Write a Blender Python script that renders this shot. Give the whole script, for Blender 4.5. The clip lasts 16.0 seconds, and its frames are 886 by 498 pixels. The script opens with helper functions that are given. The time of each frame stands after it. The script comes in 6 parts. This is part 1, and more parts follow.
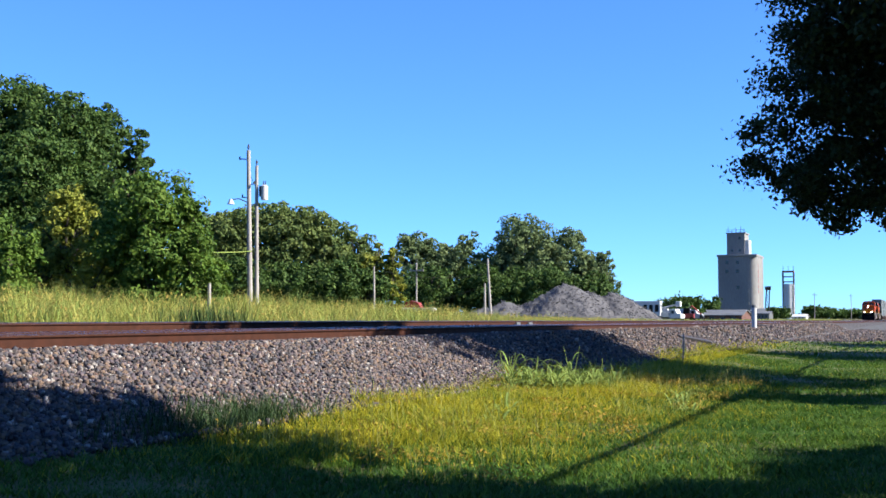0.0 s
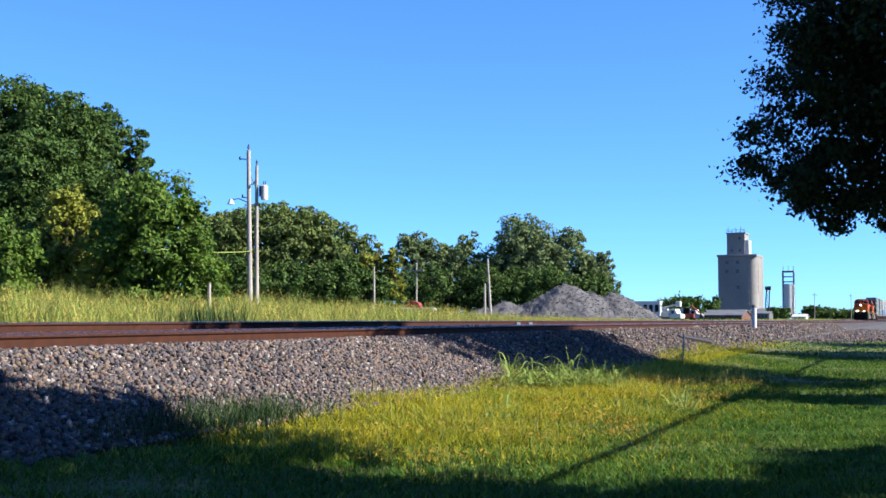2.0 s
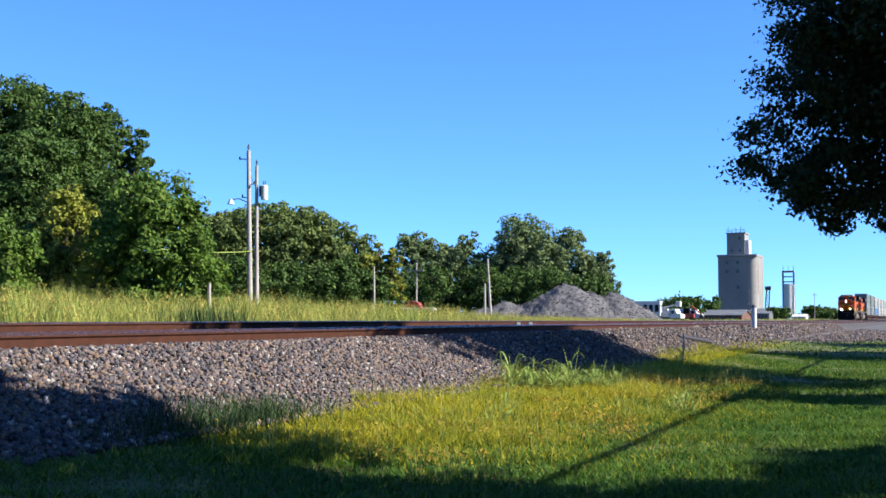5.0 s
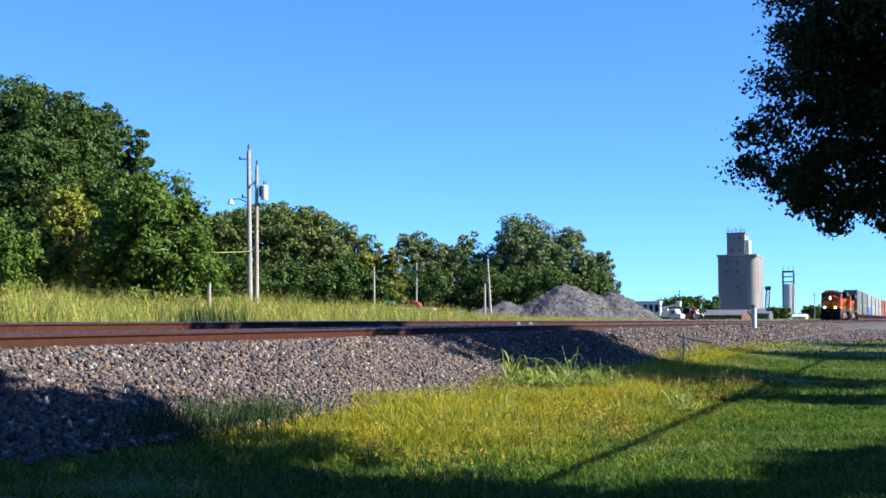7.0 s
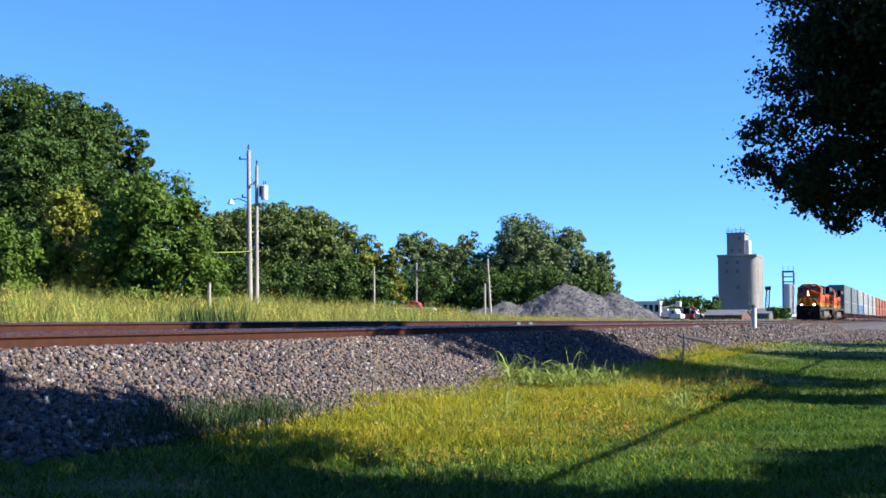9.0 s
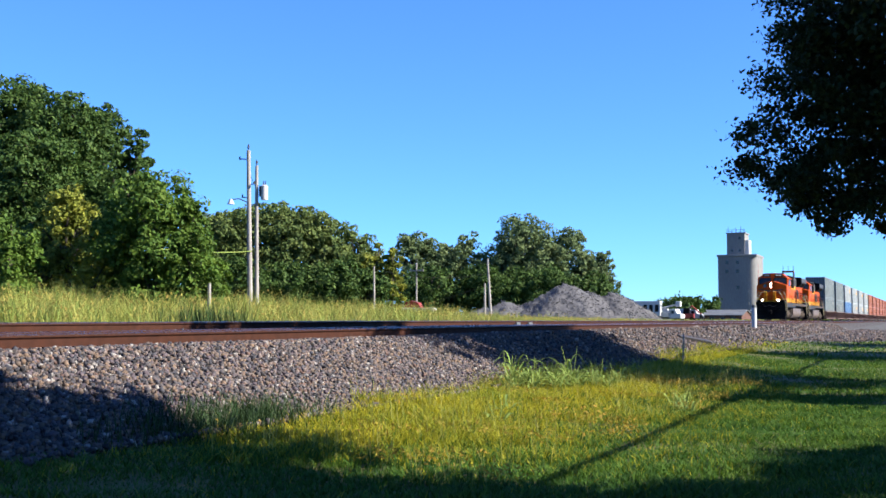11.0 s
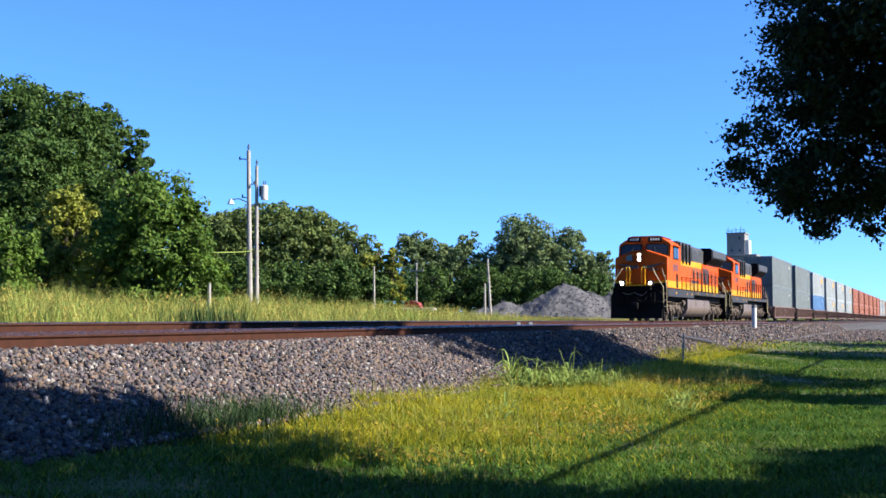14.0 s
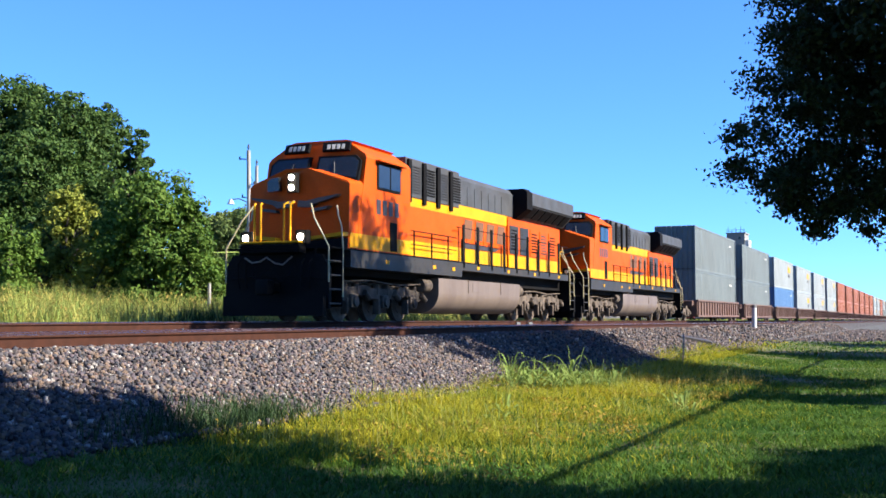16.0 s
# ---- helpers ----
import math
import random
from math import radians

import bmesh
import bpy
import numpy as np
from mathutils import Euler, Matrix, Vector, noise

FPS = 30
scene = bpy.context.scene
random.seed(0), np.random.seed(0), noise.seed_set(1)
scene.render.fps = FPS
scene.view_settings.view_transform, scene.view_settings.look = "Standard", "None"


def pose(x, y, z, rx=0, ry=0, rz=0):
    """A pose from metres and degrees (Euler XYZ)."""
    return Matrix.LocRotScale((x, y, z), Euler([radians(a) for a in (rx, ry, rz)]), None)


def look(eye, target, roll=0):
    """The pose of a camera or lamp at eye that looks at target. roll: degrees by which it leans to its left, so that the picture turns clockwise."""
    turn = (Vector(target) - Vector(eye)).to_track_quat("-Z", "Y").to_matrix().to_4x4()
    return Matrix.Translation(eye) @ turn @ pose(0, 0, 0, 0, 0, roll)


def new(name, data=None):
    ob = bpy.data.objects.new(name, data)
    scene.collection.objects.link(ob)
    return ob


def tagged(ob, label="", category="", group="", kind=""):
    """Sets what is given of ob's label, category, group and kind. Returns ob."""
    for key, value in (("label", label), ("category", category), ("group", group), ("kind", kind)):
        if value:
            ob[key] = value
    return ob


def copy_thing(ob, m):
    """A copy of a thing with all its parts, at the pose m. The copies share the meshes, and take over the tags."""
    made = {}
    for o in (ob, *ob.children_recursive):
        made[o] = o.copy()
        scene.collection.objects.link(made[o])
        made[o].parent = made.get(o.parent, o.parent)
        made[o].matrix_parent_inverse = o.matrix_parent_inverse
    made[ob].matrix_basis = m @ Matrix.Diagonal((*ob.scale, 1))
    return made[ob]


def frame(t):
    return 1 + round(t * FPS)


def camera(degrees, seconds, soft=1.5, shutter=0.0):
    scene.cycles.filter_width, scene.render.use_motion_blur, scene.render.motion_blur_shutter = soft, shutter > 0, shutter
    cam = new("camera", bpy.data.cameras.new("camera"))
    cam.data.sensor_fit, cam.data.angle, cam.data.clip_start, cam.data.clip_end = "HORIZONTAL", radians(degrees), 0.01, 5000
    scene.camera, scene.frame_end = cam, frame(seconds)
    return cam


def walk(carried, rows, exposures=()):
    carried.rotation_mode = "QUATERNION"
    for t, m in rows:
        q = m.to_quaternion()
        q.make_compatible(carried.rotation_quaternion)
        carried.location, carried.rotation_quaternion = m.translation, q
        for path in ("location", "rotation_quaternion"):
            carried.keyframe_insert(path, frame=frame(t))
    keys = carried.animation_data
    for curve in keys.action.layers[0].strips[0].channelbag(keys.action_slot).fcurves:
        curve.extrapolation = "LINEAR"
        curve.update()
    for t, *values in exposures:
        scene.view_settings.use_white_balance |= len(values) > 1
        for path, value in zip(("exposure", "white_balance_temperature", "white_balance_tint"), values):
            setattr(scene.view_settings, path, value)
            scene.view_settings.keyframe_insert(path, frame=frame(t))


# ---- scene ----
cam = camera(42.23, 16.0, soft=1.6)
EYE = (0.0, 0.0, 1.5)
AIM = look(EYE, (0.9180 * 50, 0.3919 * 50, 1.5 + 0.0600 * 49.91))
walk(cam, [(0.0, AIM), (16.0, AIM)], exposures=[(0.0, 1.68), (15.05, 1.68), (15.45, 1.86), (16.0, 1.86)])

# ---- light ----
SUN_AZ = radians(8.6)          # sun stands over -y, a little towards +x
SUN_EL = radians(35.0)
sun_from = Vector((math.sin(SUN_AZ) * math.cos(SUN_EL), -math.cos(SUN_AZ) * math.cos(SUN_EL), math.sin(SUN_EL)))
world = bpy.data.worlds.new("world")
scene.world = world
world.use_nodes = True
wn = world.node_tree.nodes
sky = wn.new("ShaderNodeTexSky")
sky.sky_type = "NISHITA"
sky.sun_disc = False
sky.sun_elevation = SUN_EL
sky.sun_rotation = math.pi - SUN_AZ
sky.altitude = 3000
sky.air_density, sky.dust_density, sky.ozone_density = 1.0, 0.0, 4.0
sky_tint = wn.new("ShaderNodeMix")       # a cold white balance of the whole sky
sky_tint.data_type, sky_tint.blend_type = "RGBA", "MULTIPLY"
sky_tint.inputs[0].default_value = 1.0
sky_tint.inputs[7].default_value = (0.42, 0.80, 1.38, 1)
haze = wn.new("ShaderNodeGamma")         # thin haze evens the sky towards the zenith
haze.inputs[1].default_value = 0.8
world.node_tree.links.new(sky.outputs[0], haze.inputs[0])
world.node_tree.links.new(haze.outputs[0], sky_tint.inputs[6])
world.node_tree.links.new(sky_tint.outputs[2], wn["Background"].inputs[0])
wn["Background"].inputs[1].default_value = 0.09
sun = new("sun", bpy.data.lights.new("sun", "SUN"))
sun.data.energy, sun.data.angle, sun.data.color = 5.0, radians(0.5), (1.0, 0.93, 0.82)
sun.matrix_world = look(sun_from * 60, (0, 0, 0))


# ---- mesh helpers ----
def box(bm, x0, x1, y0, y1, z0, z1, bevel=0.0, m=None):
    r = bmesh.ops.create_cube(bm, size=1.0)
    vs = r["verts"]
    mat4 = Matrix.Translation(((x0 + x1) / 2, (y0 + y1) / 2, (z0 + z1) / 2)) @ Matrix.Diagonal((abs(x1 - x0), abs(y1 - y0), abs(z1 - z0), 1))
    bmesh.ops.transform(bm, matrix=mat4, verts=vs)
    if bevel:
        es = list({e for v in vs for e in v.link_edges})
        r = bmesh.ops.bevel(bm, geom=es, offset=bevel, segments=2, affect="EDGES", profile=0.5)
        vs = list({v for f in r["faces"] for v in f.verts} | {v for v in vs if v.is_valid})
    if m is not None:
        bmesh.ops.transform(bm, matrix=m, verts=vs)
    return bm


def tube(bm, p0, p1, r0, r1=None, seg=10, caps=True):
    p0, p1 = Vector(p0), Vector(p1)
    r1 = r0 if r1 is None else r1
    d = p1 - p0
    m = Matrix.Translation((p0 + p1) / 2) @ d.to_track_quat("Z", "Y").to_matrix().to_4x4()
    bmesh.ops.create_cone(bm, cap_ends=caps, segments=seg, radius1=r0, radius2=r1, depth=d.length, matrix=m)
    return bm


def pipe(bm, pts, r, seg=6):
    """One continuous tube along points; r is one radius or one for each point."""
    pts = [Vector(p) for p in pts]
    rs = list(r) if isinstance(r, (list, tuple)) else [r] * len(pts)
    rings = []
    for i, p in enumerate(pts):
        d = (pts[min(i + 1, len(pts) - 1)] - pts[max(i - 1, 0)]).normalized()
        u = d.orthogonal().normalized() if not rings else (ref - d * ref.dot(d)).normalized()
        ref = u
        w = d.cross(u)
        rings.append([bm.verts.new(p + (u * math.cos(a) + w * math.sin(a)) * rs[i]) for a in (k * 2 * math.pi / seg for k in range(seg))])
    for a, b in zip(rings[:-1], rings[1:]):
        for k in range(seg):
            bm.faces.new((a[k], a[(k + 1) % seg], b[(k + 1) % seg], b[k]))
    bm.faces.new(rings[0][::-1])
    bm.faces.new(rings[-1])
    return bm


def prism(bm, outline, a, b, axis="y"):
    """Extrudes an outline (pairs) from a to b along an axis."""
    def v(p, t):
        return {"x": (t, p[0], p[1]), "y": (p[0], t, p[1]), "z": (p[0], p[1], t)}[axis]
    lo = [bm.verts.new(v(p, a)) for p in outline]
    hi = [bm.verts.new(v(p, b)) for p in outline]
    n = len(outline)
    fs = [bm.faces.new(lo[::-1]), bm.faces.new(hi)]
    for i in range(n):
        fs.append(bm.faces.new((lo[i], lo[(i + 1) % n], hi[(i + 1) % n], hi[i])))
    bmesh.ops.recalc_face_normals(bm, faces=fs)
    return bm


def part(name, bm, material, parent, label="", smooth=False):
    me = bpy.data.meshes.new(name)
    bm.to_mesh(me)
    bm.free()
    me.materials.append(material)
    if smooth:
        me.shade_smooth()
        me.set_sharp_from_angle(angle=radians(40))
    ob = new(name, me)
    ob.parent = parent
    if label:
        tagged(ob, label)
    return ob


def share(name, me, parent, m):
    ob = new(name, me)
    ob.parent = parent
    ob.matrix_basis = m
    return ob


def thing(name, label, category, group="", kind="", m=None):
    ob = tagged(new(name), label, category, group, kind)
    if m is not None:
        ob.matrix_basis = m
    return ob


def raw(name, verts, faces, material, parent=None, smooth=False):
    me = bpy.data.meshes.new(name)
    verts = np.asarray(verts, np.float32)
    faces = np.asarray(faces, np.int32)
    k = faces.shape[1]
    me.vertices.add(len(verts))
    me.vertices.foreach_set("co", verts.ravel())
    me.loops.add(faces.size)
    me.loops.foreach_set("vertex_index", faces.ravel())
    me.polygons.add(len(faces))
    me.polygons.foreach_set("loop_start", np.arange(0, faces.size, k, dtype=np.int32))
    me.polygons.foreach_set("loop_total", np.full(len(faces), k, np.int32))
    me.update(calc_edges=True)
    me.materials.append(material)
    if smooth:
        me.shade_smooth()
    ob = new(name, me)
    ob.parent = parent
    return ob


def B():
    return bmesh.new()


# ---- materials ----
def material(name, color, rough=0.7, metal=0.0, color2=None, scale=8.0, fine=60.0, bump=0.15, dirt=None, dirt_amount=0.0, island=0.0, object_random=0.0, spec=0.5, stretch=None):
    m = bpy.data.materials.new(name)
    m.use_nodes = True
    n, l = m.node_tree.nodes, m.node_tree.links
    p = n["Principled BSDF"]
    p.inputs["Roughness"].default_value = rough
    p.inputs["Metallic"].default_value = metal
    p.inputs["Specular IOR Level"].default_value = spec
    tc = n.new("ShaderNodeTexCoord")
    vec = tc.outputs["Object"]
    if stretch:
        mp = n.new("ShaderNodeMapping")
        mp.inputs["Scale"].default_value = stretch
        l.new(vec, mp.inputs["Vector"])
        vec = mp.outputs[0]
    big = n.new("ShaderNodeTexNoise")
    big.inputs["Scale"].default_value = scale
    big.inputs["Detail"].default_value = 5
    l.new(vec, big.inputs["Vector"])
    small = n.new("ShaderNodeTexNoise")
    small.inputs["Scale"].default_value = fine
    small.inputs["Detail"].default_value = 3
    l.new(vec, small.inputs["Vector"])
    c2 = color2 or tuple(c * 0.72 for c in color)
    ramp = n.new("ShaderNodeMix")
    ramp.data_type = "RGBA"
    ramp.inputs[6].default_value, ramp.inputs[7].default_value = (*color, 1), (*c2, 1)
    fac = n.new("ShaderNodeMapRange")
    fac.inputs[1].default_value, fac.inputs[2].default_value = 0.35, 0.68
    l.new(big.outputs["Fac"], fac.inputs[0])
    l.new(fac.outputs[0], ramp.inputs[0])
    out = ramp.outputs[2]
    g = n.new("ShaderNodeMapRange")
    g.inputs[1].default_value, g.inputs[2].default_value, g.inputs[3].default_value, g.inputs[4].default_value = 0.3, 0.7, 0.85, 1.12
    l.new(small.outputs["Fac"], g.inputs[0])
    mul = n.new("ShaderNodeMix")
    mul.data_type, mul.blend_type = "RGBA", "MULTIPLY"
    mul.inputs[0].default_value = 1.0
    l.new(out, mul.inputs[6])
    l.new(g.outputs[0], mul.inputs[7])
    out = mul.outputs[2]
    if dirt:
        dn = n.new("ShaderNodeTexNoise")
        dn.inputs["Scale"].default_value = scale * 0.45
        dn.inputs["Detail"].default_value = 8
        dn.inputs["Roughness"].default_value = 0.7
        l.new(vec, dn.inputs["Vector"])
        dr = n.new("ShaderNodeMapRange")
        dr.inputs[1].default_value, dr.inputs[2].default_value, dr.inputs[4].default_value = 0.45, 0.75, dirt_amount
        l.new(dn.outputs["Fac"], dr.inputs[0])
        dm = n.new("ShaderNodeMix")
        dm.data_type = "RGBA"
        dm.inputs[7].default_value = (*dirt, 1)
        l.new(dr.outputs[0], dm.inputs[0])
        l.new(out, dm.inputs[6])
        out = dm.outputs[2]
    for amount, kind, sock in ((island, "ShaderNodeNewGeometry", "Random Per Island"), (object_random, "ShaderNodeObjectInfo", "Random")):
        if amount:
            src = n.new(kind)
            hs = n.new("ShaderNodeHueSaturation")
            mr = n.new("ShaderNodeMapRange")
            mr.inputs[3].default_value, mr.inputs[4].default_value = 1 - amount, 1 + amount
            l.new(src.outputs[sock], mr.inputs[0])
            l.new(mr.outputs[0], hs.inputs["Value"])
            mh = n.new("ShaderNodeMapRange")
            mh.inputs[3].default_value, mh.inputs[4].default_value = 0.5 + amount * 0.06, 0.5 - amount * 0.06
            l.new(src.outputs[sock], mh.inputs[0])
            l.new(mh.outputs[0], hs.inputs["Hue"])
            l.new(out, hs.inputs["Color"])
            out = hs.outputs[0]
    l.new(out, p.inputs["Base Color"])
    rr = n.new("ShaderNodeMapRange")
    rr.inputs[3].default_value, rr.inputs[4].default_value = max(rough - 0.12, 0.05), min(rough + 0.12, 1.0)
    l.new(big.outputs["Fac"], rr.inputs[0])
    l.new(rr.outputs[0], p.inputs["Roughness"])
    if bump:
        b = n.new("ShaderNodeBump")
        b.inputs["Strength"].default_value = bump
        b.inputs["Distance"].default_value = 0.02
        l.new(small.outputs["Fac"], b.inputs["Height"])
        l.new(b.outputs[0], p.inputs["Normal"])
    return m


def leaf_material(name, color, color2, translucent=0.3, island=0.3, rough=0.65):
    m = material(name, color, rough, 0, color2, scale=0.5, fine=6.0, bump=0.0, island=island, spec=0.15)
    n, l = m.node_tree.nodes, m.node_tree.links
    p = n["Principled BSDF"]
    src = p.inputs["Base Color"].links[0].from_socket
    tr = n.new("ShaderNodeBsdfTranslucent")
    l.new(src, tr.inputs["Color"])
    mix = n.new("ShaderNodeMixShader")
    mix.inputs[0].default_value = translucent
    l.new(p.outputs[0], mix.inputs[1])
    l.new(tr.outputs[0], mix.inputs[2])
    l.new(mix.outputs[0], n["Material Output"].inputs[0])
    return m


def glow(name, color, strength):
    m = bpy.data.materials.new(name)
    m.use_nodes = True
    p = m.node_tree.nodes["Principled BSDF"]
    p.inputs["Base Color"].default_value = (*color, 1)
    p.inputs["Emission Color"].default_value = (*color, 1)
    p.inputs["Emission Strength"].default_value = strength
    return m


def stone_material(name, kind, sock):
    """Crushed rock: each piece its own grey, tan, pink, pale or dark."""
    m = material(name, (1, 1, 1), 0.9, 0, (0.72, 0.7, 0.7), 9, 60, 0.3, spec=0.2)
    n, l = m.node_tree.nodes, m.node_tree.links
    p = n["Principled BSDF"]
    src = n.new(kind)
    ramp = n.new("ShaderNodeValToRGB")
    ramp.color_ramp.interpolation = "CONSTANT"
    tones = ((0.0, (0.075, 0.068, 0.072)), (0.2, (0.115, 0.088, 0.07)), (0.34, (0.055, 0.055, 0.064)), (0.48, (0.14, 0.11, 0.1)), (0.6, (0.09, 0.072, 0.08)), (0.72, (0.03, 0.028, 0.03)), (0.82, (0.15, 0.105, 0.075)), (0.9, (0.24, 0.225, 0.21)), (0.95, (0.12, 0.075, 0.062)))
    els = ramp.color_ramp.elements
    while len(els) < len(tones):
        els.new(0.5)
    for e, (at, c) in zip(els, tones):
        e.position, e.color = at, (*c, 1)
    l.new(src.outputs[sock], ramp.inputs[0])
    mul = n.new("ShaderNodeMix")
    mul.data_type, mul.blend_type = "RGBA", "MULTIPLY"
    mul.inputs[0].default_value = 1.0
    l.new(p.inputs["Base Color"].links[0].from_socket, mul.inputs[6])
    l.new(ramp.outputs[0], mul.inputs[7])
    l.new(mul.outputs[2], p.inputs["Base Color"])
    return m


M_ORANGE = material("orange_paint", (0.44, 0.062, 0.0024), 0.55, 0, (0.39, 0.052, 0.0024), 1.2, 30, 0.03, (0.12, 0.034, 0.008), 0.3, spec=0.1)
M_YELLOW = material("yellow_paint", (0.49, 0.235, 0.0023), 0.5, 0, (0.44, 0.2, 0.003), 1.5, 30, 0.03, (0.117, 0.07, 0.0233), 0.3, spec=0.12)
M_BLACK = material("black_paint", (0.0045, 0.0045, 0.005), 0.75, 0, (0.007, 0.0065, 0.0065), 1.5, 30, 0.04, (0.016, 0.013, 0.011), 0.3, spec=0.06)
M_SILL = material("dark_grey_paint", (0.0165, 0.017, 0.0195), 0.55, 0, (0.022, 0.0205, 0.019), 1.5, 30, 0.04, (0.045, 0.031, 0.02), 0.5, spec=0.3)
M_HOOD = material("hood_grey_paint", (0.048, 0.052, 0.058), 0.6, 0, (0.036, 0.038, 0.043), 1.5, 30, 0.04, (0.06, 0.05, 0.042), 0.4, spec=0.2)
# grime whose pale tan patches also paint in sunlit highlights
M_GRIME = material("grime_with_highlights", (0.03, 0.024, 0.02), 0.8, 0, (0.105, 0.08, 0.06), 3, 40, 0.2, (0.17, 0.13, 0.1), 0.6, spec=0.2)
M_TANK = material("dusty_tank_paint", (0.121, 0.0891, 0.0689), 0.5, 0, (0.0891, 0.0648, 0.0527), 0.8, 25, 0.05, (0.17, 0.134, 0.109), 0.6, stretch=(1.62, 0.81, 0.405))
M_GLASS = material("cab_glass", (0.012, 0.016, 0.02), 0.06, 0, None, 2, 20, 0.0)
M_STEEL = material("bare_steel", (0.45, 0.43, 0.42), 0.3, 1.0, (0.32, 0.28, 0.26), 5, 50, 0.05)
M_RAIL = material("rusty_rail", (0.044, 0.0145, 0.0075), 0.8, 0, (0.03, 0.0105, 0.006), 6, 90, 0.15, (0.02, 0.009, 0.006), 0.5, spec=0.15)
M_RAILHEAD = material("polished_rail_head", (0.324, 0.311, 0.311), 0.28, 1.0, (0.246, 0.22, 0.214), 10, 80, 0.03)
M_TIE = material("weathered_tie", (0.0517, 0.0399, 0.0305), 0.85, 0, (0.0799, 0.0658, 0.054), 5, 60, 0.4, object_random=0.3)
M_BALLAST = stone_material("crushed_stone", "ShaderNodeNewGeometry", "Random Per Island")
M_STONE = stone_material("ballast_stone", "ShaderNodeObjectInfo", "Random")
# darker than the stones on it, painting the shade in the gaps between them
M_BED = material("ballast_bed", (0.03, 0.025, 0.024), 0.95, 0, (0.015, 0.0125, 0.0125), 14, 40, 1.0)
M_APRON = material("spread_gravel", (0.05, 0.046, 0.047), 0.95, 0, (0.034, 0.033, 0.032), 0.9, 9, 1.0, (0.04, 0.05, 0.016), 0.6)
M_SOIL = material("grassy_soil", (0.0517, 0.0611, 0.00705), 0.95, 0, (0.0799, 0.0705, 0.0094), 0.25, 12, 0.6, (0.047, 0.0352, 0.0164), 0.5)
M_GRASS = leaf_material("lawn_grass", (0.04, 0.1, 0.012), (0.062, 0.118, 0.014), 0.35, 0.4)
M_DRYGRASS = leaf_material("yellowing_grass", (0.314, 0.285, 0.0149), (0.247, 0.255, 0.0187), 0.4, 0.35)
M_FIELD = leaf_material("tall_field_grass", (0.33, 0.3, 0.075), (0.23, 0.26, 0.055), 0.4, 0.4)
M_WEED = leaf_material("weed_leaves", (0.23, 0.29, 0.07), (0.16, 0.225, 0.045), 0.3, 0.3)
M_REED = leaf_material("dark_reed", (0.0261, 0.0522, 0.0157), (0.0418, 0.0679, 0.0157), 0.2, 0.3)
M_HEAD = leaf_material("grass_seed_heads", (0.3, 0.22, 0.055), (0.36, 0.3, 0.07), 0.3, 0.35)
M_RIPE = leaf_material("ripe_grass_heads", (0.27, 0.175, 0.022), (0.23, 0.19, 0.028), 0.3, 0.35)
M_FLOWER = material("yellow_petals", (0.352, 0.198, 0.0094), 0.6, 0, None, 5, 30, 0.0, island=0.3)
M_LEAF_A = leaf_material("elm_leaves", (0.052, 0.096, 0.02), (0.038, 0.075, 0.017))
M_LEAF_B = leaf_material("fresh_leaves", (0.072, 0.13, 0.018), (0.05, 0.095, 0.015))
M_LEAF_C = leaf_material("yellow_green_leaves", (0.185, 0.2, 0.028), (0.125, 0.15, 0.025))
M_LEAF_D = leaf_material("dull_leaves", (0.115, 0.15, 0.042), (0.075, 0.118, 0.034))
# far grove: distance haze mixed into a paler, greyer leaf green
M_LEAF_F = leaf_material("hazed_far_leaves", (0.12, 0.16, 0.062), (0.085, 0.128, 0.052))
# leaf green lowered: the crown's shaded side and corner falloff are in the colour
M_LEAF_T = leaf_material("shade_darkened_leaves", (0.014, 0.028, 0.0065), (0.0105, 0.021, 0.005), 0.1)
M_BARK = material("bark", (0.0517, 0.0399, 0.0305), 0.9, 0, (0.0329, 0.0258, 0.0188), 6, 40, 0.7, stretch=(0.81, 0.81, 0.203))
M_POLE = material("weathered_pole", (0.27, 0.25, 0.23), 0.85, 0, (0.19, 0.175, 0.16), 4, 60, 0.4, stretch=(1.25, 1.25, 0.125))
M_CONCRETE = material("aged_concrete", (0.185, 0.182, 0.176), 0.9, 0, (0.15, 0.149, 0.146), 0.12, 2.0, 0.1, (0.112, 0.112, 0.112), 0.5, stretch=(0.778, 0.791, 0.252))
M_WHITE = material("white_paint", (0.43, 0.44, 0.44), 0.55, 0, (0.38, 0.39, 0.39), 0.8, 20, 0.03, (0.26, 0.245, 0.225), 0.3, spec=0.25)
M_CGREY = material("grey_container_paint", (0.108, 0.127, 0.127), 0.55, 0, (0.094, 0.112, 0.112), 0.5, 15, 0.03, (0.08, 0.08, 0.076), 0.3, spec=0.25)
M_CWHITE = material("white_container_paint", (0.215, 0.235, 0.235), 0.5, 0, (0.19, 0.21, 0.21), 0.5, 15, 0.03, (0.13, 0.12, 0.11), 0.3, spec=0.25)
M_CBLUE = material("blue_container_paint", (0.0451, 0.108, 0.219), 0.45, 0, (0.0376, 0.0919, 0.191), 0.5, 15, 0.03)
M_CORANGE = material("orange_container_paint", (0.211, 0.055, 0.0148), 0.5, 0, (0.182, 0.0465, 0.0127), 0.5, 15, 0.03, (0.0936, 0.0423, 0.0212), 0.3)
M_CAR = material("brown_car_paint", (0.0891, 0.0399, 0.0235), 0.65, 0, (0.0705, 0.0329, 0.0211), 0.8, 20, 0.06, (0.113, 0.0752, 0.0517), 0.5)
M_GRAVEL = material("heap_gravel", (0.072, 0.071, 0.077), 0.95, 0, (0.054, 0.053, 0.058), 0.6, 3.0, 1.0)
